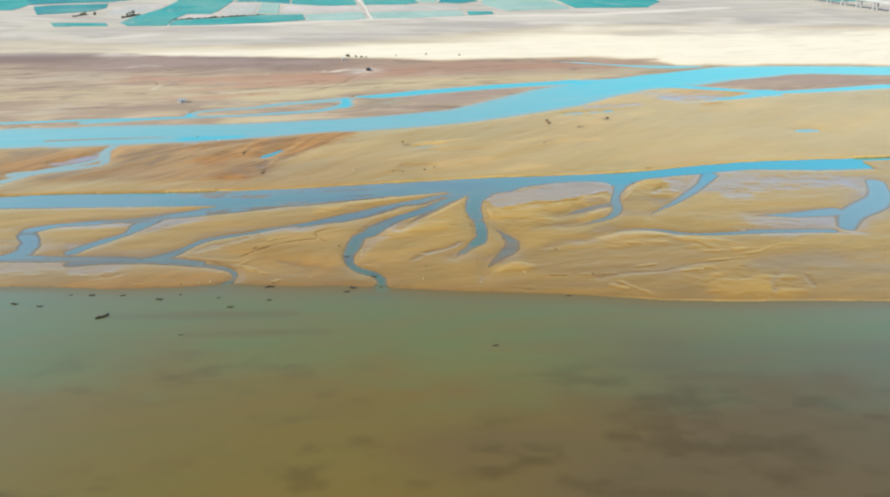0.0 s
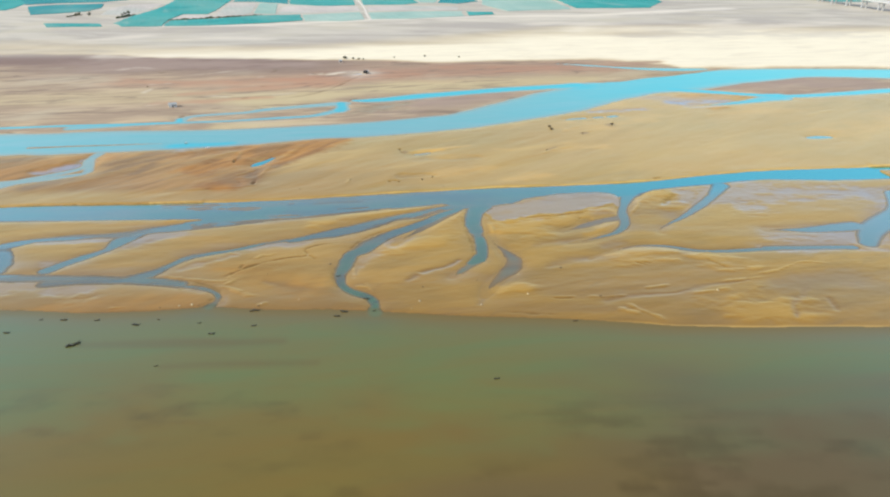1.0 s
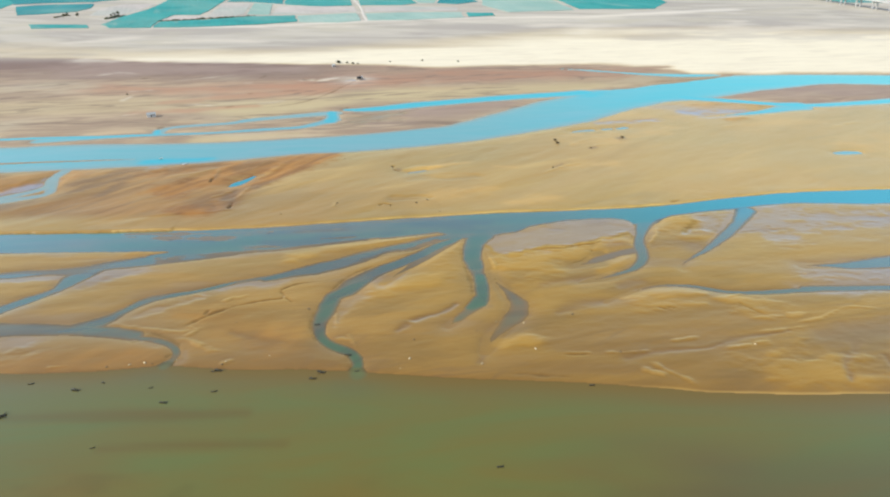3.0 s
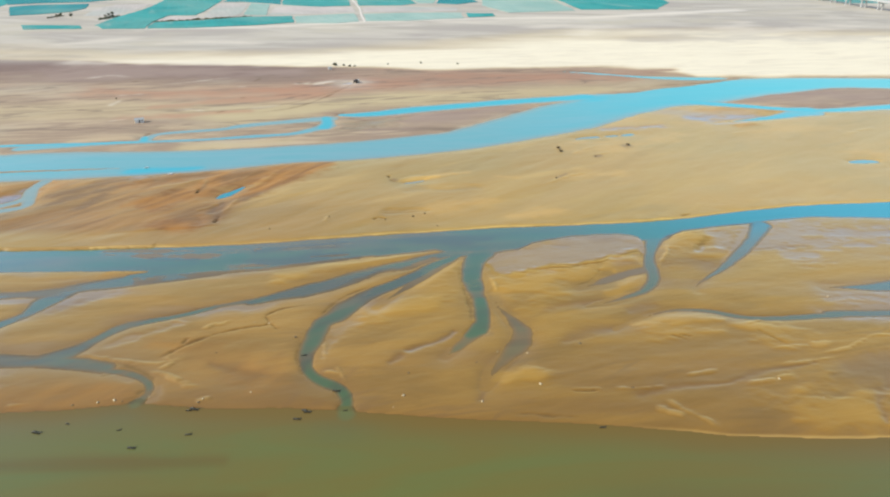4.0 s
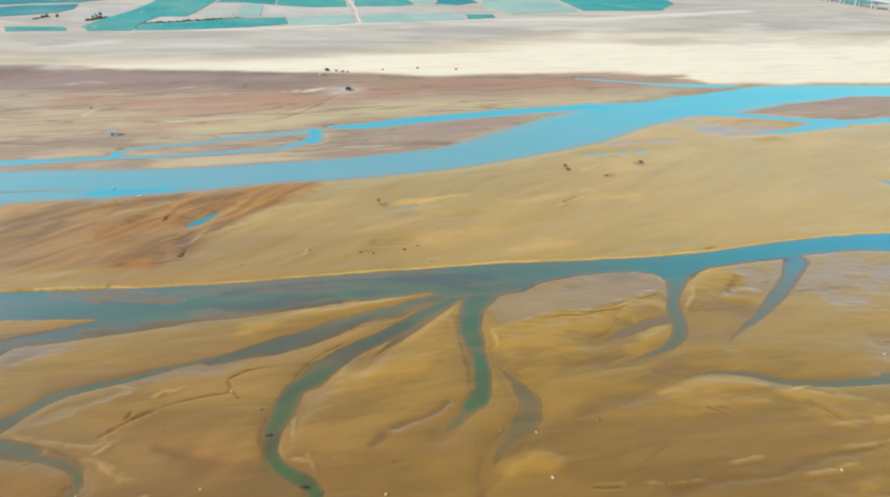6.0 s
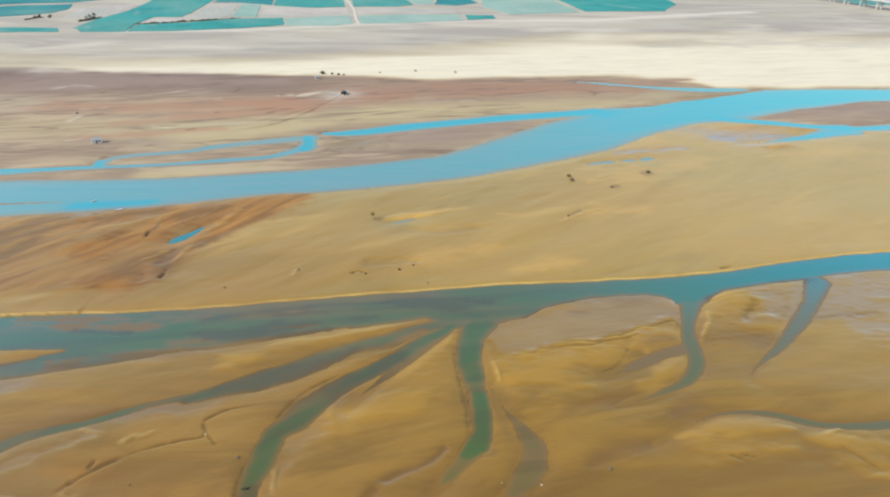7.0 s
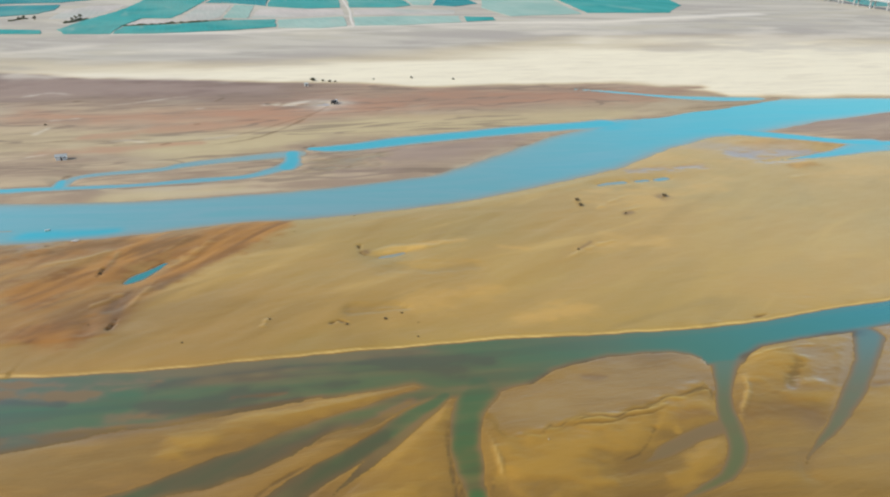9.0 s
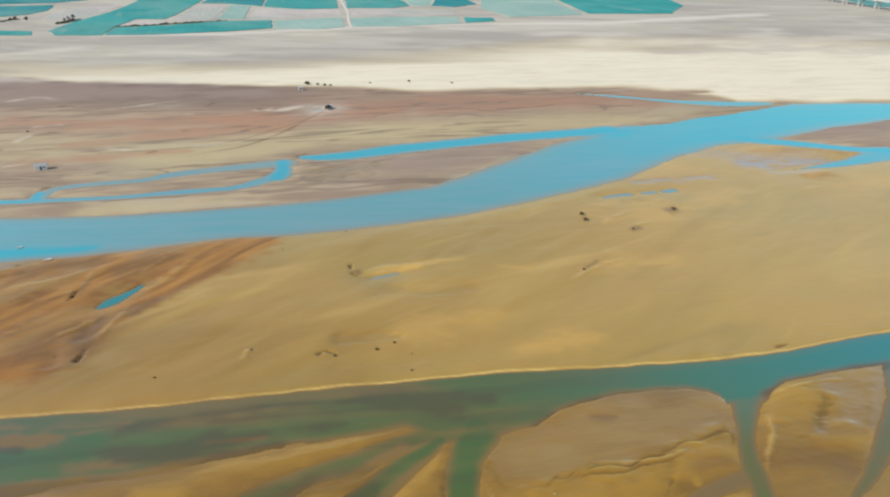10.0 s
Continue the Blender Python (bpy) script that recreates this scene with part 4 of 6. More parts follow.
grey_drifts.append([(17.6, 792, 31.2), (73.5, 790.8, 42.9), (131.8, 804.7, 30.8)])
grey_drifts.append([(184.2, 786.3, 29.8), (275.9, 808.4, 32.8), (373.8, 831.9, 36.6)])
grey_drifts.append([(207.7, 720.7, 21.5), (297.9, 730.8, 25.1), (414.4, 738.4, 29.6)])
grey_drifts.append([(347.5, 1106.8, 52.1), (413.1, 1108, 35.6)])
grey_drifts.append([(394.6, 899.8, 23.2), (447.9, 890.8, 11.7)])
grey_drifts.append([(-313.7, 607.7, 7.5), (-301.5, 607.9, 4.9)])
grey_drifts.append([(256, 758.2, 21.7), (328.7, 778.7, 29.3), (455.6, 874.1, 30.3)])
pale_drifts = []    # bleached sand on the far bank
pale_drifts.append([(-358.9, 680, 9.7), (-339.4, 694.8, 13.4), (-317.1, 716.4, 10.5)])
pale_drifts.append([(-266.3, 682, 9.2), (-215.6, 697.5, 12.4), (-173.8, 686.8, 11.8)])
pale_drifts.append([(6.3, 861.5, 16.5), (115, 891.7, 20.6), (217.9, 918.3, 19.7), (332.4, 958.6, 19.3)])
pale_drifts.append([(104.4, 813.1, 12.6), (142.3, 831.1, 13.3)])
pale_drifts.append([(145.3, 753.4, 10.5), (168.9, 811.3, 25.1)])
pale_drifts.append([(320, 779.2, 12.4), (380, 788.2, 13.2), (465, 818.4, 20)])
pale_drifts.append([(329.5, 819.3, 22), (364.3, 859.4, 9.8)])
pale_drifts.append([(-178.2, 814.1, 12.9), (-97.8, 816.2, 12.7), (-40.6, 826.2, 12.9)])
pale_drifts.append([(-297.4, 581.7, 9), (-219.2, 581, 6.3), (-139.8, 575.7, 6.8)])
trails = []    # silt trailing from the snags
trails.append([(-90, 145.4, 0.6), (-75, 146, 1.4), (-60, 146.3, 1.6), (-40, 147, 0.8)])
trails.append([(-66, 136.6, 0.4), (-50, 137.5, 0.8), (-30, 138, 0.6)])
LEDGE = [(15.3, 228.3), (18, 223.9), (22.3, 221.4), (25.8, 223.1), (28.6, 224.8), (32.2, 226.6), (35.9, 228.4), (42.7, 228.4), (46.6, 230.7), (49.3, 230.7), (53.7, 234.1), (56.8, 235), (59, 235.3), (62.5, 237.6), (65, 238.6), (65.7, 235.6)]    # scalloped edge of the wet flat
DUNE_EDGE = [(-140, 244), (-100.7, 252), (-77.1, 257.4), (-73.1, 282.2), (-61.6, 301.7), (-49.7, 325.3), (-40, 342)]
BAND = [(-420, 404), (-183, 420), (-108, 427), (-58, 442), (-10, 454), (80, 481), (170, 508)]
PATH_LINE = [(-340.5, 799.9, 9), (-218.6, 812, 11), (-75.2, 872, 10), (84.5, 905.9, 9), (185.7, 914.1, 10), (295.9, 964.1, 14), (417.1, 1013.5, 14)]
WHEELS = [(-150, 418, 0.5), (-110, 429, 0.5), (-90.6, 444.1, 0.5), (-79.7, 460.7, 0.5), (-69.2, 475.4, 0.5), (-62.8, 491.3, 0.5), (-61, 505, 0.5)]    # a truck's track
flats = []    # wet flats, a hand above the water
flats.append([(21.6, 233.7, 3), (30, 233, 7), (39, 236, 8.5), (51, 238.5, 8.5), (64, 243.5, 6.5), (69, 247, 4)])
flats.append([(-97, 501, 1.2), (-85, 500, 1.4), (-72, 501, 1.6), (-64, 503, 3)])
flats.append([(-175, 278, 4), (-166, 283, 5), (-162, 292, 4)])


def lattice(ix, iy, seed):
    h = np.sin(ix * 127.1 + iy * 311.7 + seed * 74.7) * 43758.5453
    return h - np.floor(h)


def value_noise(x, y, seed=0):
    ix, iy = np.floor(x), np.floor(y)
    fx, fy = x - ix, y - iy
    fx, fy = fx * fx * (3 - 2 * fx), fy * fy * (3 - 2 * fy)
    a = lattice(ix, iy, seed) * (1 - fx) + lattice(ix + 1, iy, seed) * fx
    b = lattice(ix, iy + 1, seed) * (1 - fx) + lattice(ix + 1, iy + 1, seed) * fx
    return (a * (1 - fy) + b * fy) * 2 - 1


def fbm(x, y, octaves=4, seed=0):
    total, gain = 0.0, 0.5
    for k in range(octaves):
        total = total + gain * value_noise(x * 2 ** k + 17 * k, y * 2 ** k - 9 * k, seed + k)
        gain *= 0.5
    return total


def smooth(a, b, x):
    t = np.clip((x - a) / (b - a), 0, 1)
    return t * t * (3 - 2 * t)


def spline(points, step=3.0):
    """A Catmull-Rom curve through the points."""
    p = np.array(points, float)
    p = np.vstack([2 * p[0] - p[1], p, 2 * p[-1] - p[-2]])
    out = []
    for i in range(1, len(p) - 2):
        n = max(2, int(np.hypot(*(p[i + 1] - p[i])[:2]) / step))
        t = np.linspace(0, 1, n, endpoint=False)[:, None]
        a, b, c, d = p[i - 1], p[i], p[i + 1], p[i + 2]
        out.append(0.5 * (2 * b + (c - a) * t + (2 * a - 5 * b + 4 * c - d) * t ** 2 + (3 * b - a - 3 * c + d) * t ** 3))
    return np.vstack([*out, p[-2][None]])


def along(line, x):
    p = np.array(line)
    k = np.argsort(p[:, 0])
    return np.interp(x, p[k, 0], p[k, 1])


REACH = 24.0


def stroke(x, y, points, ratio=False):
    """Signed distance to a stroke's edge, negative inside, no more than REACH outside; its share of the half width, and the part of the way along."""
    p = spline(points)
    out = np.full(x.shape, REACH)
    m = REACH + p[:, 2].max()
    near = np.flatnonzero((x > p[:, 0].min() - m) & (x < p[:, 0].max() + m) & (y > p[:, 1].min() - m) & (y < p[:, 1].max() + m))
    px, py = x[near], y[near]
    best, wide, part_way = np.full(near.shape, REACH), np.ones(near.shape), np.zeros(near.shape)
    for i, ((ax, ay, aw), (bx, by, bw)) in enumerate(zip(p[:-1], p[1:])):
        ex, ey = bx - ax, by - ay
        k = np.flatnonzero((np.abs(px - (ax + bx) / 2) < m + abs(ex)) & (np.abs(py - (ay + by) / 2) < m + abs(ey)))
        qx, qy = px[k], py[k]
        t = np.clip(((qx - ax) * ex + (qy - ay) * ey) / (ex * ex + ey * ey + 1e-9), 0, 1)
        w = np.maximum(aw + t * (bw - aw), 0.1)
        d = np.hypot(qx - ax - t * ex, qy - ay - t * ey) - w
        wide[k] = np.where(d < best[k], w, wide[k])
        part_way[k] = np.where(d < best[k], (i + t) / (len(p) - 1), part_way[k])
        best[k] = np.minimum(best[k], d)
    out[near] = best
    if not ratio:
        return out
    share, way = np.full(x.shape, 9.0), np.zeros(x.shape)
    share[near], way[near] = best / wide, part_way
    return out, share, way


def daub(x, y, strokes, rough=0.25, grain=6.0, taper=True):
    """Soft-edged cover of a set of strokes, 0 to 1."""
    ragged = rough * (fbm(x / grain, y / (0.45 * grain), 4, 301) + 0.5 * fbm(x / (0.3 * grain), y / (0.2 * grain), 2, 305))
    out = np.zeros(x.shape)
    for points in strokes:
        _, share, way = stroke(x, y, points, True)
        ends = smooth(0.0, 0.22, way) * smooth(1.0, 0.78, way) if taper else 1.0
        out = np.maximum(out, ends * np.exp(-1.1 * np.clip(1 + share + ragged, 0, None) ** 2))
    return out


def relief(x, y):
    """Height of the ground over the water's level, and the masks of its sands."""
    wob = np.clip(y / 300, 0.5, 2.0)
    sx = x + wob * (0.45 * fbm(x / 9, y / 9, 3, 1) + 0.3 * fbm(x / 2.5, y / 2.5, 2, 5))
    sy = y + wob * (0.45 * fbm(x / 9, y / 9, 3, 11) + 0.3 * fbm(x / 2.5, y / 2.5, 2, 15))
    shore, bank = along(SHORE, sx), along(MID_BANK, x) + 0.5 * fbm(x / 7, y * 0, 3, 31)
    pale_e, grey_e = along(PALE_EDGE, x), along(GREY_EDGE, x)
    mid_bar = smooth(-1, 1, y - bank)
    far_line = np.interp(x, [-300, -139, -10, 35, 94, 129, 165, 210, 270, 400], [330, 332, 360, 390, 432, 446, 442, 428, 436, 455])
    flat = smooth(-3, 3, y - far_line)
    pale = smooth(-6, 4, y - pale_e + 6 * fbm(x / 40, y / 40, 3, 3))
    pale = pale * (1 - daub(x, y, spits, 0.4, 30.0, False))
    grey = smooth(-60, 45, y - grey_e + np.interp(x, [-300, -60, 150], [0.80, 0.62, 0.35]) * (grey_e - pale_e) + 70 * fbm(x / 220, y / 60, 4, 8))
    # water: distance to the nearest edge and the depth there
    land = np.full(x.shape, REACH)
    depth = np.zeros(x.shape)
    ragged = fbm(x / 9, y / 6, 3, 171)
    for points, deep, *fades in channels + channels_far:
        d, share, way = stroke(sx, sy, points, True)
        share = share + (0.22 if max(q[2] for q in points) < 6 else 0.04) * ragged * (share < 0.6)
        land = np.minimum(land, d)
        for end in fades:
            share = share + (smooth(0.45, 0.0, way) if end == "source" else smooth(0.55, 1.0, way))
        depth = np.maximum(depth, deep * smooth(0.0, -0.75, share))
    # the middle channel lies between its two banks, the straight upper one bounds its water
    ahead = y - bank
    lower = along(LOW_BANK, x) - y + 0.5 * fbm(x / 5, y / 3, 3, 33)
    mid_d = np.where((x > LOW_BANK[0][0]) & (x < 190), np.maximum(lower, ahead), REACH)
    land = np.minimum(land, np.clip(mid_d, -REACH, REACH))
    depth = np.maximum(depth, (0.5 + 0.4 * smooth(0, 60, x)) * smooth(0.0, -3.2, mid_d))
    own = (ahead > 0) & (ahead < 30) & (x > -150)
    free = np.full(x.shape, REACH)
    for points, *_ in channels_far:
        free = np.minimum(free, stroke(sx, sy, points)) if points[0][1] < 330 else free
    land = np.where(own, np.minimum(np.maximum(land, ahead), np.maximum(free, 0.0) + (free <= 0) * free), land)
    depth = np.where(own & (free > 0), 0, depth)
    foot = (ahead <= 0) & (ahead > -5) & (x > -170)
    depth = np.where(foot, np.maximum(depth, 0.6 * smooth(0.0, -0.9, ahead)), depth)
    land = np.where(foot, np.minimum(land, ahead), land)
    near_d = sy - shore
    land = np.minimum(land, near_d)
    shoal = fbm(x / 26, y / 9, 4, 21)
    bed = 0.10 + 0.75 * smooth(0, -14, near_d) + 0.45 * smooth(-14, -45, near_d) + 0.55 * shoal * smooth(-3, -20, near_d)
    bed = bed - 1.5 * smooth(-14, -60, near_d) * (0.9 + 0.25 * np.clip(fbm(x / 14, y / 7, 4, 41), -0.6, 0.9))
    depth = np.where(near_d < 0, np.maximum(depth * smooth(-8, 0, near_d), np.maximum(bed, 0.06 + 0.16 * smooth(-2, -12, near_d))), depth)
    east = smooth(10, 75, x + 0.6 * (150 - y) + 25 * fbm(x / 40, y / 14, 3, 131)) * smooth(-8, -24, near_d)
    depth = depth * (1 - 0.6 * east * (near_d < 0))
    for points in bars:
        d = stroke(sx, sy, points)
        depth = depth * smooth(-0.3, 1.0, d)
        land = np.maximum(land, -d)
    wake = np.full(x.shape, REACH)
    for points in trails:
        wake = np.minimum(wake, stroke(sx, sy, points))
    trail = smooth(1.5, -1.0, wake)
    depth = np.where(near_d < -1, depth * (1 - 0.6 * trail), depth)
    # bed forms of the middle channel: shoals and dark weed drawn out along the flow
    middle = (1 - mid_bar) * smooth(-2, 4, y - shore)
    shoal_m, weed_m = daub(x, y, shoals, 1.2, 9.0, False), daub(x, y, weeds, 1.2, 12.0, False)
    fan = smooth(22, 34, -ahead) * smooth(14, 2, x) * smooth(-110, -45, x)
    lobes = fbm((x + 0.35 * y) / 38, (y - 0.14 * x) / 5.5, 4, 51) * (1 - fan) + fan * fbm((0.7 * x + 0.72 * y) / 30, (0.7 * y - 0.72 * x) / 4.5, 4, 55)
    open_w = smooth(60, 10, x) * middle
    depth = depth * (1 - 0.92 * shoal_m * middle) * (1 + open_w * np.clip(2.0 * lobes - 0.1, -0.65, 0.4))
    streaky = fbm((x + 0.3 * y) / 30, (y - 0.14 * x) / 4.0, 4, 58) * (1 - fan) + fan * fbm((0.7 * x + 0.72 * y) / 24, (0.7 * y - 0.72 * x) / 3.5, 4, 59)
    dark = np.clip(1.2 * weed_m * (0.8 + 0.5 * lobes) + 0.5 * smooth(0.0, 0.35, streaky) * open_w, 0, 1) * middle
    # dry land
    out = np.clip(land, 0, None)
    top = 0.34 + 0.46 * mid_bar + 0.1 * flat + 0.6 * pale + 0.3 * grey
    soft = 2.2 + 1.2 * np.clip(ragged, -0.6, 0.6) + 2.2 * mid_bar - 4.0 * np.exp(-np.clip(ahead, 0, None) / 6) * mid_bar * (ahead < 60)
    h = top * (1 - np.exp(-out / soft))
    sw, sv = x * 0.74 + y * 0.67, y * 0.74 - x * 0.67
    rolling = (0.62 * fbm(sw / 60, sv / 17, 4, 61) + 0.10 * fbm(sw / 12, sv / 4, 3, 65)) * mid_bar
    rolling = rolling + (0.22 * fbm((x + y * 0.3) / 24, (y - x * 0.2) / 7, 4, 71) + 0.08 * fbm((x + 0.5 * y) / 6, (y - 0.4 * x) / 3, 3, 75)) * (1 - mid_bar)
    edge_x = np.interp(y, [q[1] for q in DUNE_EDGE], [q[0] for q in DUNE_EDGE])
    dune = smooth(3, -4, x - edge_x + 3 * fbm(x / 14, y / 14, 3, 87)) * smooth(246, 256, y) * (1 - flat) * mid_bar
    u, w = x * 0.86 - y * 0.51, x * 0.51 + y * 0.86
    ridge = 1 - np.abs(fbm((u + 7 * fbm(x / 20, y / 20, 3, 85)) / 21, w / 48, 4, 81)) * 2.2
    h = h + smooth(0, 8, out) * (rolling * (1 - 0.7 * grey) + dune * 0.32 * ridge)
    # wet flats, runnels and crests
    fl = np.full(x.shape, REACH)
    for points in flats:
        fl = np.minimum(fl, stroke(sx, sy, points))
    in_flat = smooth(2.6, -2.2, fl + 2.6 * fbm(x / 10, y / 5, 3, 95) + 1.5 * fbm(x / 3.2, y / 2.4, 3, 96)) * (land > 0)
    lip = y - along(LEDGE, x) - 0.8 * fbm(x / 2.5, y / 9, 3, 99) - (0.5 + 3.5 * smooth(33, 24, x)) * fbm(x / 6, y / 4, 4, 100)
    held = (x > LEDGE[0][0]) & (x < LEDGE[-1][0]) & (ahead < -1)
    in_flat = np.where(held & (land > 0), smooth(-0.35, 0.35, lip), in_flat)
    h = h * (1 - in_flat) + (0.06 + 0.11 * fbm((x + 0.6 * y) / 16, (y - 0.5 * x) / 5, 4, 91)) * in_flat
    # shadow line of the ledge's step, painted along its brink
    brink_shade = 0.9 * held * smooth(0.55, 0.1, np.abs(lip - 0.1)) * np.clip(smooth(25, 33, x) + 0.2, 0, 1) * (0.6 + 0.6 * fbm(x / 6, y / 9, 2, 98)) * (land > 0)
    sheen = daub(x, y, sheens, 1.3, 7.0, False) * (land > 0)
    soaked = daub(x, y, stains, 0.6, 7.0, False) * (land > 0)
    thin = daub(x, y, runnels_and_shade, 1.3, 3.0) * (land > -0.4)
    crest = daub(x, y, lips, 1.8, 4.0) * (land > 0)
    gold, umber = daub(x, y, golds, 1.3, 9.0, False), daub(x, y, rusts, 1.0, 8.0, False)
    cut = np.maximum(thin * (land > 0), brink_shade)
    h = h * (1 - 0.75 * cut) * (1 - 0.6 * sheen) * (1 - 0.4 * soaked) + 0.25 * crest + 0.28 * gold * (1 - mid_bar) * smooth(0, 4, out)
    h = np.where(depth <= 0.006, np.maximum(h, 0.012), -depth)
    speck = fbm(x / 5, y / 4, 3, 101)
    low = np.where(h > 0, 0.1 * smooth(0.10, 0.0, h) * (1 - 0.8 * in_flat), 0.5)
    patches = smooth(0.02, 0.35, fbm(x / 34 + 3, y / 9, 4, 111)) * (1 - mid_bar)
    blotch = smooth(-0.05, 0.6, fbm(x / 9, y / 3, 5, 141) + 0.25 * fbm(x / 40, y / 20, 2, 145)) * smooth(-26, -44, near_d)
    margin = np.exp(-out / 1.3) * (1 - mid_bar) * np.clip(0.75 + 0.9 * ragged, 0, 1) * (h > 0)
    seep = smooth(7, 0, out + 6 * fbm(x / 14, y / 6, 4, 201)) * (1 - mid_bar) * smooth(166, 186, y) * (h > 0)
    band = y - along(BAND, x)
    pa = stroke(x, y, PATH_LINE)
    mouth = np.clip(np.exp(-((x + 19) / 7) ** 2 - ((y - 158) / 6) ** 2) + np.exp(-((x + 66) / 6) ** 2 - ((y - 163) / 5) ** 2), 0, 1)
    dry_land = h > 0
    arms = daub(x, y, [[(a, b, 2 * w) for a, b, w in q[0]] for q in channels_far if q[1] < 1.3], 0.2, 20.0, False)
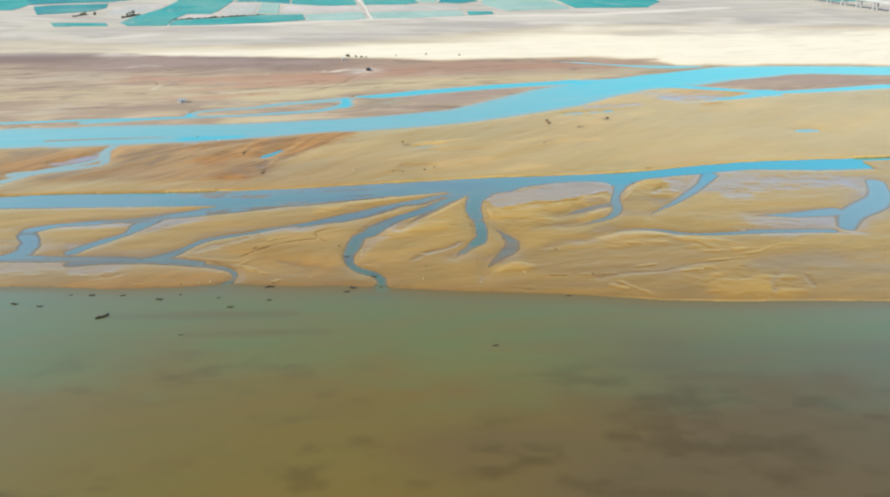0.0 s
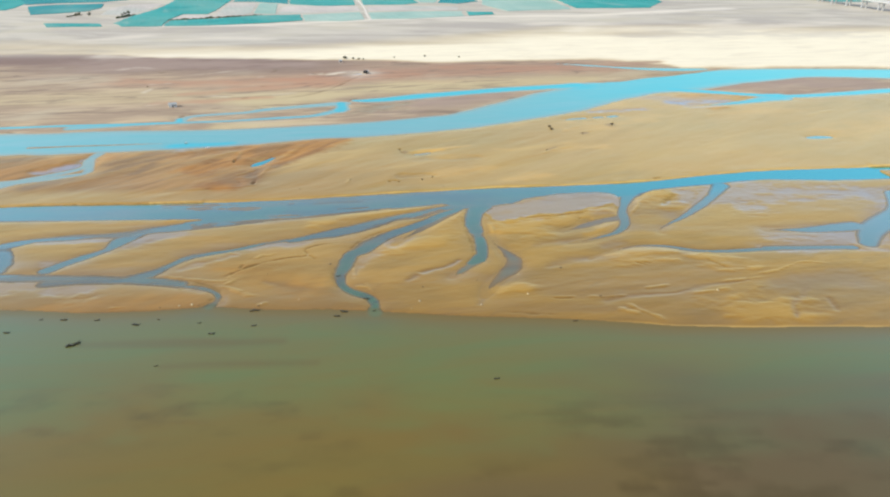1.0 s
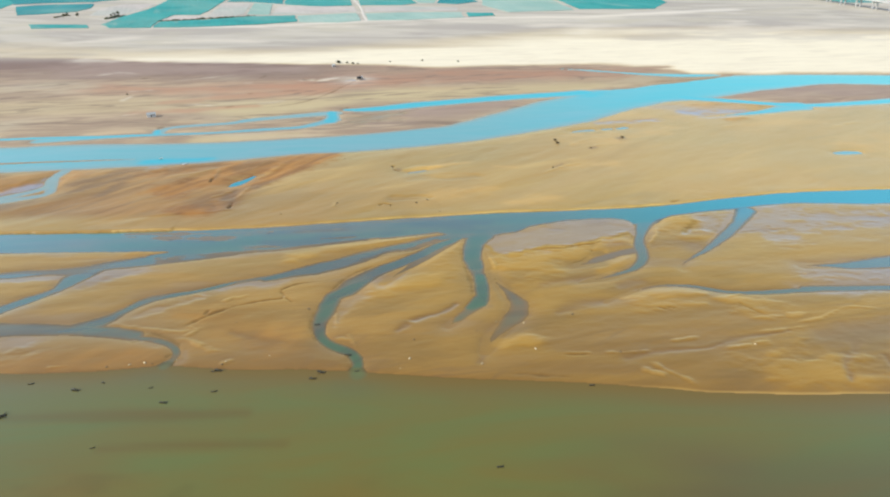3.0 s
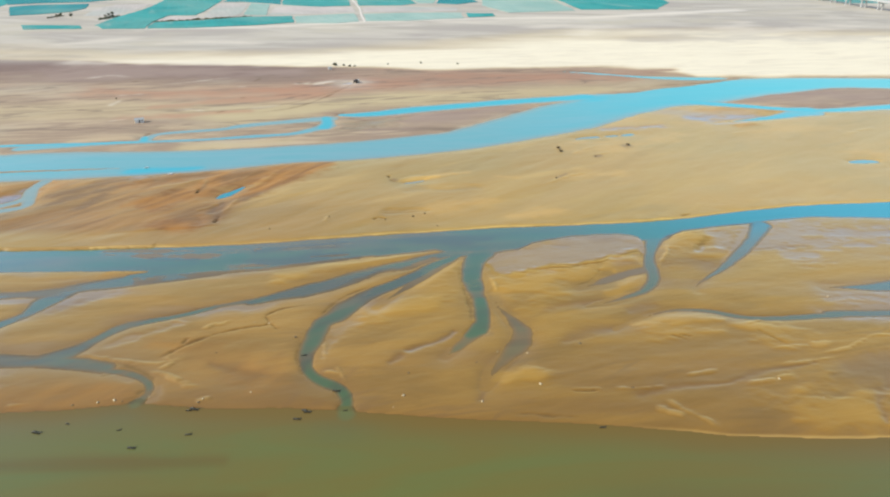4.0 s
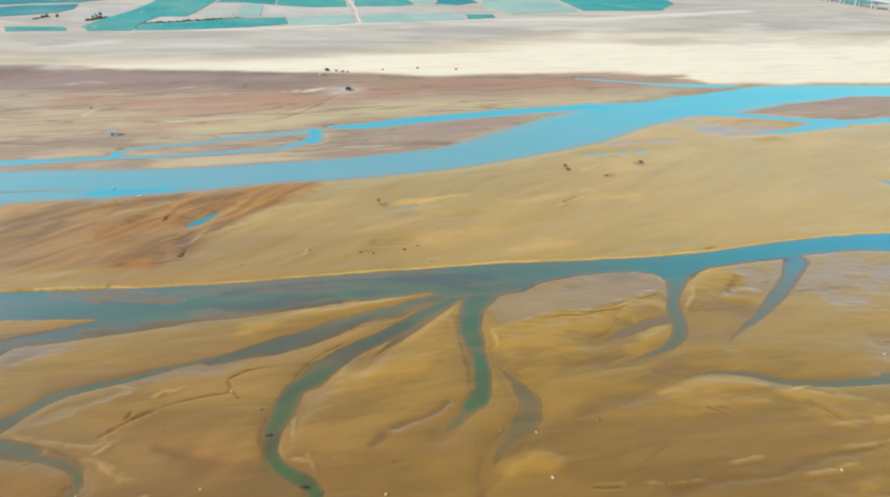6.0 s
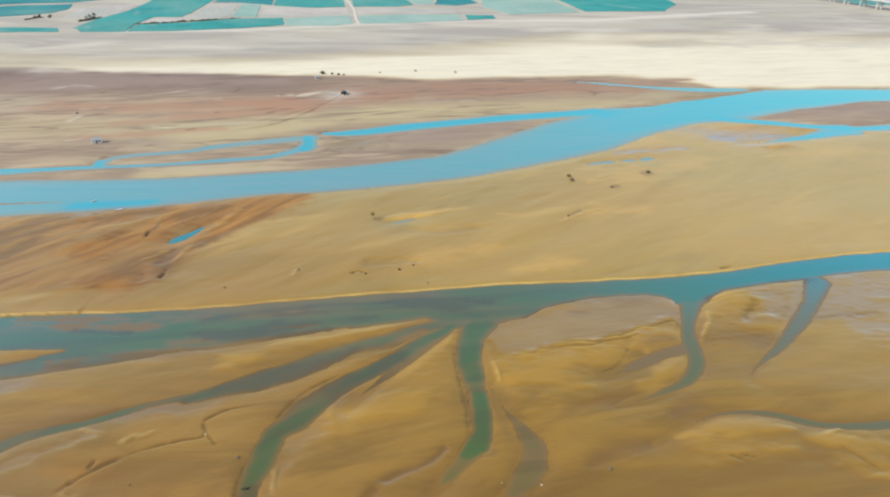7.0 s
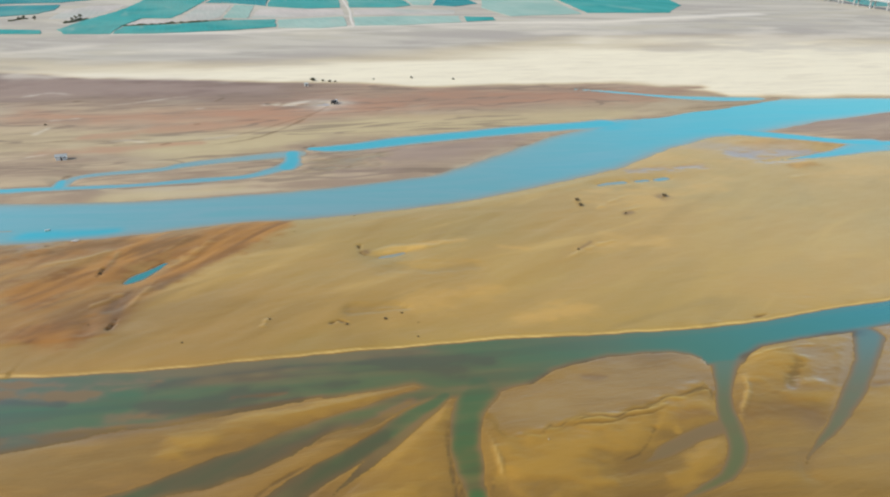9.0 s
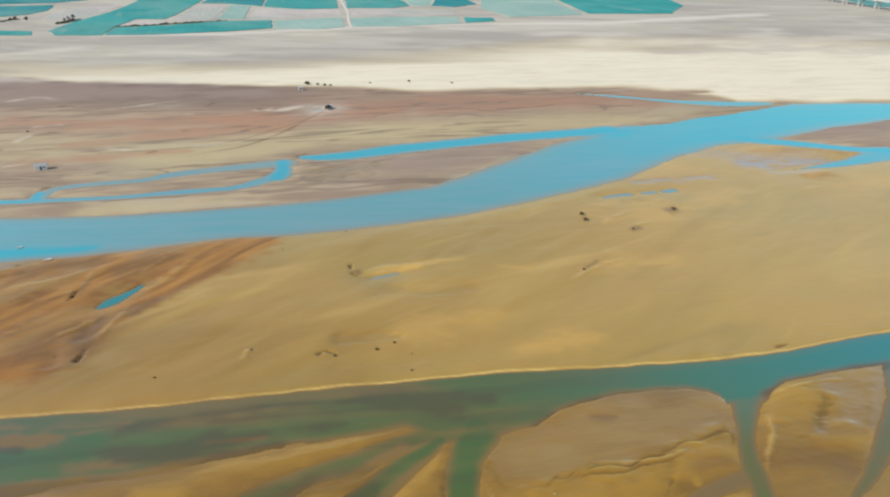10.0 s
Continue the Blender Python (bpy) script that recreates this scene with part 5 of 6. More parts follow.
    masks = {
        "scar": np.clip(0.75 * brink_shade + 0.6 * thin + 0.55 * daub(x, y, dark_lines, 1.2, 8.0) + 0.3 * smooth(0.8, -0.2, stroke(x, y, WHEELS)), 0, 0.85) * dry_land,
        "film": (1 - 0.9 * umber) * np.clip(0.75 * smooth(0.3, 1.0, in_flat) * np.clip(0.7 + 0.8 * smooth(60, 95, x) + 1.2 * fbm(x / 12, y / 5, 4, 231), 0.1, 1.5) + (0.4 + 0.22 * smooth(-10, 40, x)) * sheen * np.clip(0.9 + 0.5 * fbm(x / 9, y / 4, 4, 233), 0.3, 1.3) + 0.05 * margin + 0.12 * soaked * (1 - mid_bar) + 0.12 * patches + 0.1 * seep + (0.29 + 0.07 * mid_bar) * (1 - flat) - 0.15 * dune, 0, 1) * dry_land * (1 - cut) * (1 - 0.9 * held * smooth(2.2, 0.4, np.abs(lip))),
        "mud": np.clip(np.where(near_d < 0, 0.85 * east, 0.9 * shoal_m + 0.4 * smooth(0.2, -0.3, lobes) * smooth(48, 0, x) + (0.4 + 0.5 * smooth(10, 25, x)) * middle * smooth(0.32, 0.08, depth) + 0.1), 0, 1),
        "clear": np.where(near_d < 0, 0.4 * mouth, np.where(flat + mid_bar > 0.5, np.maximum(np.maximum(arms * smooth(0.05, 0.5, depth + 0.2 * ragged), daub(x, y, bright_water, 0.8, 30.0, False)), 0.6 * smooth(10, 150, x) + 0.2 * fbm(x / 60, y / 14, 3, 191)), smooth(8, 115, x) * smooth(30, 14, -ahead))),
        "weed": np.where(near_d < 0, 0.75 * blotch * smooth(-0.45, 0.25, fbm(x / 45, y / 16, 3, 241) + 0.003 * (x - 10)) + 0.35 * trail, np.clip(dark + 0.45 * smooth(228, 212, y) * (0.85 * smooth(5, -5, x) + 0.35 * smooth(15, 17, x)) * (1 - mid_bar), 0, 1)),
        # damp sand, the ledge's painted shadow, and vignette-like darkening toward sides and shore
        "wet_shade": np.clip(low + 0.45 * smooth(196, 166, y + 6 * speck) * (1 - mid_bar) * dry_land + 0.35 * smooth(25, 85, np.abs(x + 8)) * smooth(212, 176, y + 8 * speck) * (1 - mid_bar) * dry_land + 0.1 * margin + 0.2 * seep + 1.6 * in_flat * (1 - in_flat) + 0.7 * cut + 0.5 * soaked * (1 - 0.7 * mid_bar) + 0.15 * sheen + 0.3 * smooth(-20, -80, x) * (1 - mid_bar) * dry_land + 0.25 * patches * dry_land + 0.55 * mid_bar * (1 - flat) * smooth(30, -70, x + 12 * fbm(x / 30, y / 12, 3, 421)) * smooth(300, 262, y + 8 * fbm(x / 40, y / 10, 3, 423)) * dry_land - 0.5 * gold, 0, 1),
        "ochre": (1 - mid_bar) * (1 - 0.5 * smooth(95, 150, x) * smooth(185, 215, y)),
        "blush": smooth(25, -45, x + 14 * fbm(x / 30, y / 12, 3, 411)) * (1 - mid_bar) * dry_land,
        "gold": gold * np.clip(0.8 + 0.8 * fbm(x / 12, y / 5, 4, 237), 0.2, 1) * dry_land,
        "orange": np.clip(umber * 0.75 + dune * (0.5 + 0.2 * smooth(0.8, 0.3, ridge) + 0.3 * smooth(285, 315, y + 10 * fbm(x / 24, y / 14, 4, 165)))
                          + 0.10 * mid_bar * (1 - flat) * smooth(20, -110, x) * smooth(-0.25, 0.3, fbm(x / 50, y / 18, 3, 161)), 0, 1),
        "pink": flat * (1 - pale),
        "pale": pale * (1 - grey),
        "dusk": smooth(-105, -28, y - pale_e + 14 * fbm(x / 90, y / 14, 3, 151)) * (0.25 + 0.7 * smooth(-20, -150, x)) * flat,
        "rust": np.clip(0.5 * smooth(22, 40, band) * smooth(95, 55, band) * smooth(-260, -60, x + 60 * fbm(x / 90, y / 25, 3, 211)) * flat + 0.8 * daub(x, y, rust_bands, 1.2, 40.0, False), 0, 1),
        "olive": np.clip(0.5 * smooth(-26, -8, band) * smooth(34, 10, band + 14 * fbm(x / 70, y / 18, 3, 215)) * flat + 0.8 * daub(x, y, olives, 1.0, 40.0, False), 0, 1),
        "mauve": daub(x, y, mauves, 1.0, 30.0, False) * dry_land,
        "chalk": np.clip(0.9 * daub(x, y, white_patches, 0.4, 8.0, False) + 0.6 * daub(x, y, pale_lines, 1.4, 10.0) + 0.75 * daub(x, y, pale_drifts, 1.4, 40.0, False), 0, 1),
        "dim": daub(x, y, grey_drifts, 1.4, 40.0, False),
        "path": smooth(6, -8, pa + 8 * fbm(x / 50, y / 16, 3, 221)) * 0.8,
        "grey": grey,
        "silt": np.clip(0.6 * smooth(45, 100, x) * smooth(192, 222, y) * smooth(-0.4, 0.2, fbm(x / 30, y / 9, 3, 257)) * (1 - mid_bar) * dry_land + 0.35 * smooth(-15, -75, x) * smooth(-0.3, 0.3, fbm(x / 30, y / 10, 3, 255)) * (1 - mid_bar) * dry_land + in_flat * np.clip(0.1 + 0.8 * fbm(x / 14, y / 4, 4, 235), 0.0, 0.6) + 0.55 * sheen + (h < 0) * shoal_m - 0.6 * gold, 0, 1),
        "umber": np.clip(0.5 * soaked * (1 - 0.85 * mid_bar) + 0.9 * daub(x, y, dune_shade, 0.6, 6.0), 0, 1) * dry_land,
        # crests with glints painted pale, pale bank rims, paler sand eastward
        "bright_sand": np.clip(crest * (0.24 - 0.08 * dune) + 0.22 * smooth(10, 150, x) * mid_bar * (1 - flat)
                         + np.exp(-((ahead - 0.3) / 0.2) ** 2) * (x > -112) * (0.75 + 0.5 * fbm(x / 5, y / 50, 3, 121))
                         + 0.6 * np.exp(-((near_d - 0.35) / 0.35) ** 2) * smooth(30, 75, x), 0, 1) * dry_land,
    }
    return h, masks


def steps(*runs):
    out = [runs[0][0]]
    for a, b, n in runs:
        out.extend(np.linspace(a, b, n + 1)[1:])
    return np.array(out)


ys = steps((-4500, -300, 8), (-300, -60, 24), (-60, 80, 70), (80, 152, 60), (152, 225, 200), (225, 292, 200), (292, 345, 80), (345, 520, 190), (520, 700, 90), (700, 1300, 110), (1300, 4500, 24))
core = np.linspace(-1, 1, 861)
half = np.maximum(165.0, 0.76 * ys + 62.0)
side = np.array([1.12, 1.35, 1.8, 2.6])
us = np.concatenate([-side[::-1], core, side])
GX = us[None, :] * half[:, None]
GX[:, 0], GX[:, -1] = np.minimum(GX[:, 0], -4500), np.maximum(GX[:, -1], 4500)
GY = np.repeat(ys[:, None], len(us), 1)
GH, GM = relief(GX.ravel(), GY.ravel())
ROWS_N, COLS_N = GX.shape


def sheet(name, co, quads, material, attrs):
    me = bpy.data.meshes.new(name)
    me.vertices.add(len(co))
    me.vertices.foreach_set("co", np.ascontiguousarray(co, np.float32).ravel())
    me.loops.add(quads.size)
    me.loops.foreach_set("vertex_index", np.ascontiguousarray(quads, np.int32).ravel())
    me.polygons.add(len(quads))
    me.polygons.foreach_set("loop_start", np.arange(0, quads.size, 4, dtype=np.int32))
    me.polygons.foreach_set("use_smooth", np.ones(len(quads), bool))
    me.update(calc_edges=True)
    for key, value in attrs.items():
        me.attributes.new(key, "FLOAT", "POINT").data.foreach_set("value", np.ascontiguousarray(value, np.float32))
    me.materials.append(material)
    return new(name, me)


index = np.arange(ROWS_N * COLS_N).reshape(ROWS_N, COLS_N)
QUADS = np.stack([index[:-1, :-1], index[:-1, 1:], index[1:, 1:], index[1:, :-1]], -1).reshape(-1, 4)
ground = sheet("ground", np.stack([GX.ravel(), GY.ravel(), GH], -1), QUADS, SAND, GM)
tagged(ground, "braided river plain of ochre, tan and pale sand with wet flats", "sand", kind="structure")


def ground_z(x, y):
    """Height of the built sheet at a place."""
    j = int(np.clip(np.searchsorted(ys, y) - 1, 0, ROWS_N - 2))
    f = (y - ys[j]) / (ys[j + 1] - ys[j])
    a = np.interp(x, GX[j], GH.reshape(ROWS_N, COLS_N)[j])
    b = np.interp(x, GX[j + 1], GH.reshape(ROWS_N, COLS_N)[j + 1])
    return float(a * (1 - f) + b * f)


def water_sheet(name, material, keep, label):
    """The level water wherever the bed of this stretch lies below it."""
    low = GH[QUADS].min(axis=1) < 0
    q = QUADS[low & keep(GX.ravel()[QUADS[:, 0]], GY.ravel()[QUADS[:, 0]])]
    used, q = np.unique(q, return_inverse=True)
    co = np.stack([GX.ravel()[used], GY.ravel()[used], np.zeros(len(used))], -1)
    ob = sheet(name, co, q.reshape(-1, 4), material, {"depth": np.maximum(-GH[used], 0), "mud": GM["mud"][used], "weed": GM["weed"][used], "clear": GM["clear"][used]})
    return tagged(ob, label, "water", kind="structure")


def in_pond(x, y):
    return (x > -98) & (x < -68) & (y > 274) & (y < 304)


water_sheet("water_near", WATER_NEAR, lambda x, y: y < along(SHORE, x) + 1.5, "wide shallow silty olive-brown river along the sand bar")
water_sheet("water_middle", WATER_MID, lambda x, y: (y >= along(SHORE, x) + 1.5) & (y < along(MID_BANK, x) + 2.5) | in_pond(x, y), "green braided channels winding between ochre sand bars")
water_sheet("water_far", WATER_FAR, lambda x, y: (y >= along(MID_BANK, x) + 2.5) & ~in_pond(x, y), "broad light blue river with thin side arms and pools")


# ---- things ----
def part(name, bm, material, parent=None, label="", smooth_shade=False):
    """Links a bmesh as one mesh object, under a thing or a part."""
    me = bpy.data.meshes.new(name)
    bm.normal_update()
    bm.to_mesh(me)
    bm.free()
    me.materials.append(material)
    if smooth_shade:
        me.polygons.foreach_set("use_smooth", [True] * len(me.polygons))
    ob = new(name, me)
    if parent is not None:
        ob.parent = parent
    if label:
        ob["label"] = label
    return ob


def box(bm, x0, x1, y0, y1, z0, z1, bevel=0.0):
    made = bmesh.ops.create_cube(bm, size=1.0)["verts"]
    for v in made:
        v.co = Vector(((x0 + x1) / 2 + v.co.x * (x1 - x0), (y0 + y1) / 2 + v.co.y * (y1 - y0), (z0 + z1) / 2 + v.co.z * (z1 - z0)))
    if bevel:
        edges = list({e for v in made for e in v.link_edges})
        bmesh.ops.bevel(bm, geom=edges, offset=bevel, segments=1, affect="EDGES")
    return bm


def limb(bm, a, b, ra, rb, sides=6):
    """A tapered branch from a to b."""
    a, b = Vector(a), Vector(b)
    turn = (b - a).to_track_quat("Z", "Y").to_matrix()
    rings = []
    for p, r in ((a, ra), (b, rb)):
        rings.append([bm.verts.new(p + turn @ Vector((r * math.cos(k * math.tau / sides), r * math.sin(k * math.tau / sides), 0))) for k in range(sides)])
    for k in range(sides):
        bm.faces.new((rings[0][k], rings[0][(k + 1) % sides], rings[1][(k + 1) % sides], rings[1][k]))
    bm.faces.new(rings[1]), bm.faces.new(rings[0][::-1])


LEAF = plain_material("dark_leaves", (0.045, 0.055, 0.020), (0.075, 0.080, 0.030), 2.0, 0.8)
DRY_LEAF = plain_material("dry_brown_leaves", (0.130, 0.098, 0.048), (0.190, 0.140, 0.072), 2.0, 0.9)
BARK = plain_material("grey_bark", (0.080, 0.060, 0.040), (0.130, 0.100, 0.070), 4.0, 0.9, 0.5)
WET_WOOD = plain_material("soaked_driftwood", (0.030, 0.028, 0.016), (0.065, 0.055, 0.030), 3.0, 0.55, 0.5)
STONE = plain_material("pale_stone", (0.400, 0.310, 0.170), (0.540, 0.430, 0.260), 3.0, 0.85, 0.5)
DARK_STONE = plain_material("brown_stone", (0.130, 0.090, 0.045), (0.230, 0.160, 0.080), 3.0, 0.85, 0.5)
WHITEWASH = plain_material("whitewashed_wall", (0.700, 0.680, 0.620), (0.800, 0.780, 0.740), 1.5, 0.8)
TIN = plain_material("grey_roof_sheet", (0.330, 0.340, 0.325), (0.430, 0.440, 0.420), 1.5, 0.5, 0.2)
DARK = plain_material("dark_opening", (0.020, 0.020, 0.022), (0.035, 0.033, 0.030), 2.0, 0.6)
CONCRETE = plain_material("pale_concrete", (0.360, 0.360, 0.350), (0.450, 0.445, 0.430), 0.4, 0.8, 0.2)
TRACK = plain_material("dusty_track", (0.520, 0.470, 0.400), (0.590, 0.540, 0.460), 0.3, 0.9, 0.2)


def leaves(bm, centre, size, count, seed):
    rnd = random.Random(seed)
    for _ in range(count):
        d = Vector((rnd.gauss(0, 1), rnd.gauss(0, 1), rnd.gauss(0, 1))).normalized() * rnd.random() ** 0.4
        c = Vector(centre) + Vector((d.x * size[0], d.y * size[1], d.z * size[2]))
        s = 0.14 * (size[0] + size[2]) * rnd.uniform(0.6, 1.3)
        q = Euler((rnd.uniform(0, 3), rnd.uniform(0, 3), rnd.uniform(0, 6))).to_matrix()
        vs = [bm.verts.new(c + q @ Vector(p) * s) for p in ((-1, -0.5, 0), (0.2, -0.8, 0.3), (1, 0.1, 0), (0.1, 0.8, -0.3))]
        bm.faces.new(vs[:3]), bm.faces.new((vs[0], vs[2], vs[3]))


def shrub(height, seed, leaf):
    """A low thorny shrub: a few stems and a ragged crown."""
    rnd = random.Random(seed)
    thing = new("shrub")
    bm = bmesh.new()
    for k in range(5):
        a = k * 1.257 + rnd.random()
        limb(bm, (0, 0, -0.1), (math.cos(a) * height * 0.4, math.sin(a) * height * 0.4, height * rnd.uniform(0.5, 0.8)), 0.05 * height, 0.015 * height, 5)
    part("stems", bm, BARK, thing)
    bm = bmesh.new()
    for k in range(4):
        a = k * 1.6 + rnd.random()
        leaves(bm, (math.cos(a) * height * 0.38, math.sin(a) * height * 0.38, height * rnd.uniform(0.4, 0.62)), (height * 0.5, height * 0.5, height * 0.38), 60, seed * 9 + k)
    part("crown", bm, leaf, thing)
    return thing


def tree(height, seed):
    rnd = random.Random(seed)
    thing = new("tree")
    bm = bmesh.new()
    limb(bm, (0, 0, -0.2), (0.1, 0, height * 0.5), 0.035 * height, 0.02 * height)
    for k in range(5):
        a = k * 1.257 + rnd.random()
        limb(bm, (0.08, 0, height * (0.34 + 0.03 * k)), (math.cos(a) * height * 0.28, math.sin(a) * height * 0.28, height * (0.6 + 0.05 * k)), 0.014 * height, 0.005 * height, 5)
    part("trunk", bm, BARK, thing)
    bm = bmesh.new()
    for k in range(7):
        a = k * 2.4
        leaves(bm, (math.cos(a) * height * 0.24, math.sin(a) * height * 0.24, height * rnd.uniform(0.5, 0.85)), (height * 0.24, height * 0.24, height * 0.18), 46, seed * 7 + k)
    part("crown", bm, LEAF, thing, "dark green crown")
    return thing


def driftwood(length, seed):
    """A soaked snag: one log with broken branches and caught weed."""
    rnd = random.Random(seed)
    thing = new("driftwood")
    bm = bmesh.new()
    last = Vector((-length / 2, 0, 0.0))
    for k in range(4):
        nxt = Vector((-length / 2 + (k + 1) * length / 4, rnd.uniform(-0.12, 0.12) * length, 0.10 + rnd.uniform(-0.06, 0.10)))
        limb(bm, last, nxt, 0.28 - 0.05 * k, 0.23 - 0.05 * k, 7)
        last = nxt
    part("log", bm, WET_WOOD, thing)
    for k in range(4):
        bm = bmesh.new()
        x = rnd.uniform(-0.35, 0.4) * length
        tip = (x + rnd.uniform(-0.2, 0.35) * length, rnd.choice((-1, 1)) * rnd.uniform(0.15, 0.32) * length, rnd.uniform(0.1, 0.6))
        limb(bm, (x, 0, 0.08), tip, 0.10, 0.04, 5)
        part("branch", bm, WET_WOOD, thing)
    bm = bmesh.new()
    leaves(bm, (0, 0, 0.08), (length * 0.40, length * 0.16, 0.16), 60, seed)
    part("caught_weed", bm, WET_WOOD, thing, "matted dark water weed")
    return thing


def stone(size, seed, material):
    rnd = random.Random(seed)
    bm = bmesh.new()
    bmesh.ops.create_icosphere(bm, subdivisions=2, radius=size)
    for v in bm.verts:
        k = 1 + 0.35 * noise.noise(v.co / size * 1.2 + Vector((seed * 3.1, 0, 0)))
        v.co = Vector((v.co.x * k * 1.3, v.co.y * k, v.co.z * k * 0.65))
    return part("stone", bm, material)


def turned(x, y, z, a, s=1.0):
    return pose(x, y, z, 0, 0, a) @ Matrix.Scale(s, 4)


def place(ob, x, y, a=0.0, s=1.0, lift=0.0, level=None):
    ob.matrix_basis = turned(x, y, (ground_z(x, y) if level is None else level) + lift, a, s)
    return ob


def again(ob, x, y, a=0.0, s=1.0, lift=0.0, level=None):
    o = copy_thing(ob, Matrix.Identity(4))
    return place(o, x, y, a, s, lift, level)


# fields beyond the far bank
def field(plan, material, tall, label):
    zs = [ground_z(*p) for p in plan]
    mean = sum(zs) / len(zs)
    bm = bmesh.new()
    rough = []    # the edges wander a little
    for (ax, ay), (bx, by) in zip(plan, plan[1:] + plan[:1]):
        n = max(1, int(math.hypot(bx - ax, by - ay) / 9))
        for k in range(n):
            x, y = ax + (bx - ax) * k / n, ay + (by - ay) * k / n
            rough.append((x + 2.2 * noise.noise(Vector((x / 14, y / 14, 0.3))), y + 3.0 * noise.noise(Vector((x / 14, y / 14, 7.3)))))
    plan = rough
    a = [bm.verts.new((x, y, mean + tall)) for x, y in plan]
    b = [bm.verts.new((x, y, min(zs) - 0.4)) for x, y in plan]
    bm.faces.new(a), bm.faces.new(b[::-1])
    for i in range(len(plan)):
        j = (i + 1) % len(plan)
        bm.faces.new((a[i], b[i], b[j], a[j]))
    bmesh.ops.recalc_face_normals(bm, faces=bm.faces)
    ob = part("crop_field" if tall > 0.3 else "bare_field", bm, material)
    return tagged(ob, label, "field", "fields beyond the river")


TEAL = crop_material("teal_crop", (0.018, 0.228, 0.208), (0.055, 0.295, 0.262), 20)
DEEP_TEAL = crop_material("deep_teal_crop", (0.014, 0.175, 0.185), (0.034, 0.235, 0.230), 20)
THIN_CROP = crop_material("thin_crop", (0.230, 0.360, 0.300), (0.330, 0.420, 0.350), 20)
BARE = crop_material("bare_soil", (0.420, 0.370, 0.320), (0.500, 0.440, 0.380), 20)
GREEN_L, DEEP_L = "blue-green young crop in a sown field", "deep teal standing crop in a field"
THIN_L, BARE_L = "thinly grown pale green field", "bare pale ploughed field"
field([(-638, 1052), (-612, 1084), (-547, 1103), (-516, 1034), (-511, 980), (-531, 955), (-562, 930)], DEEP_TEAL, 0.6, DEEP_L)
field([(-807, 1303), (-643, 1287), (-571, 1314), (-544, 1184), (-566, 1137), (-632, 1117), (-664, 1090)], DEEP_TEAL, 0.62, DEEP_L)
field([(-466, 927), (-497, 1021), (-496, 1089), (-451, 1099), (-436, 1030), (-429, 928)], BARE, 0.15, BARE_L)
field([(-401, 829), (-414, 902), (-425, 1016), (-450, 1142), (-497, 1306), (-392, 1311), (-356, 1137), (-331, 993), (-324, 938), (-358, 936), (-350, 868), (-331, 798), (-376, 796)], TEAL, 0.5, GREEN_L)
field([(-348, 868), (-354, 925), (-318, 926), (-305, 910), (-305, 884)], BARE, 0.16, BARE_L)
field([(-329, 798), (-344, 858), (-295, 879), (-254, 917), (-196, 930), (-177, 858), (-218, 830), (-287, 803)], TEAL, 0.52, GREEN_L)
field([(-306, 916), (-347, 1111), (-304, 1113), (-270, 957), (-275, 922)], BARE, 0.14, BARE_L)
field([(-263, 945), (-299, 1113), (-266, 1098), (-232, 940)], THIN_CROP, 0.35, THIN_L)
field([(-350, 1146), (-386, 1311), (-298, 1315), (-250, 1098), (-269, 1114), (-312, 1138)], DEEP_TEAL, 0.61, DEEP_L)
field([(-294, 1315), (-181, 1321), (-139, 1078), (-180, 1061), (-245, 1090)], TEAL, 0.53, GREEN_L)
field([(-230, 946), (-246, 1052), (-228, 1067), (-134, 1056), (-121, 987), (-148, 967)], BARE, 0.17, BARE_L)
field([(-191, 925), (-118, 962), (-101, 870), (-127, 850), (-174, 854)], THIN_CROP, 0.36, THIN_L)
field([(-165, 1321), (-83, 1325), (-41, 1114), (-65, 1081), (-127, 1079)], TEAL, 0.51, GREEN_L)
field([(-4, 1305), (36, 1284), (55, 1144), (22, 1100), (-9, 1116)], DEEP_TEAL, 0.63, DEEP_L)
field([(-73, 1326), (-10, 1329), (-14, 1115), (-39, 1123)], THIN_CROP, 0.34, THIN_L)
field([(-118, 1049), (-56, 1058), (21, 1046), (19, 998), (-51, 989), (-108, 981)], BARE, 0.18, BARE_L)
field([(-106, 956), (-36, 971), (24, 973), (27, 909), (-44, 877), (-93, 875)], THIN_CROP, 0.37, THIN_L)
field([(31, 967), (67, 962), (68, 927), (34, 915)], TEAL, 0.5, GREEN_L)
field([(71, 1332), (177, 1337), (186, 1004), (91, 975), (60, 1078)], THIN_CROP, 0.33, THIN_L)
field([(185, 1338), (388, 1347), (357, 1130), (305, 1021), (196, 1017)], TEAL, 0.54, GREEN_L)
field([(-486, 827), (-452, 828), (-416, 825), (-401, 796), (-431, 795), (-461, 790)], TEAL, 0.5, GREEN_L)
field([(-839, 1193), (-710, 1202), (-646, 1031), (-638, 995), (-712, 1005)], TEAL, 0.5, GREEN_L)
field([(659, 1235), (644, 1173), (642, 1127), (697, 1119), (830, 1321), (697, 1317)], DEEP_TEAL, 0.6, DEEP_L)

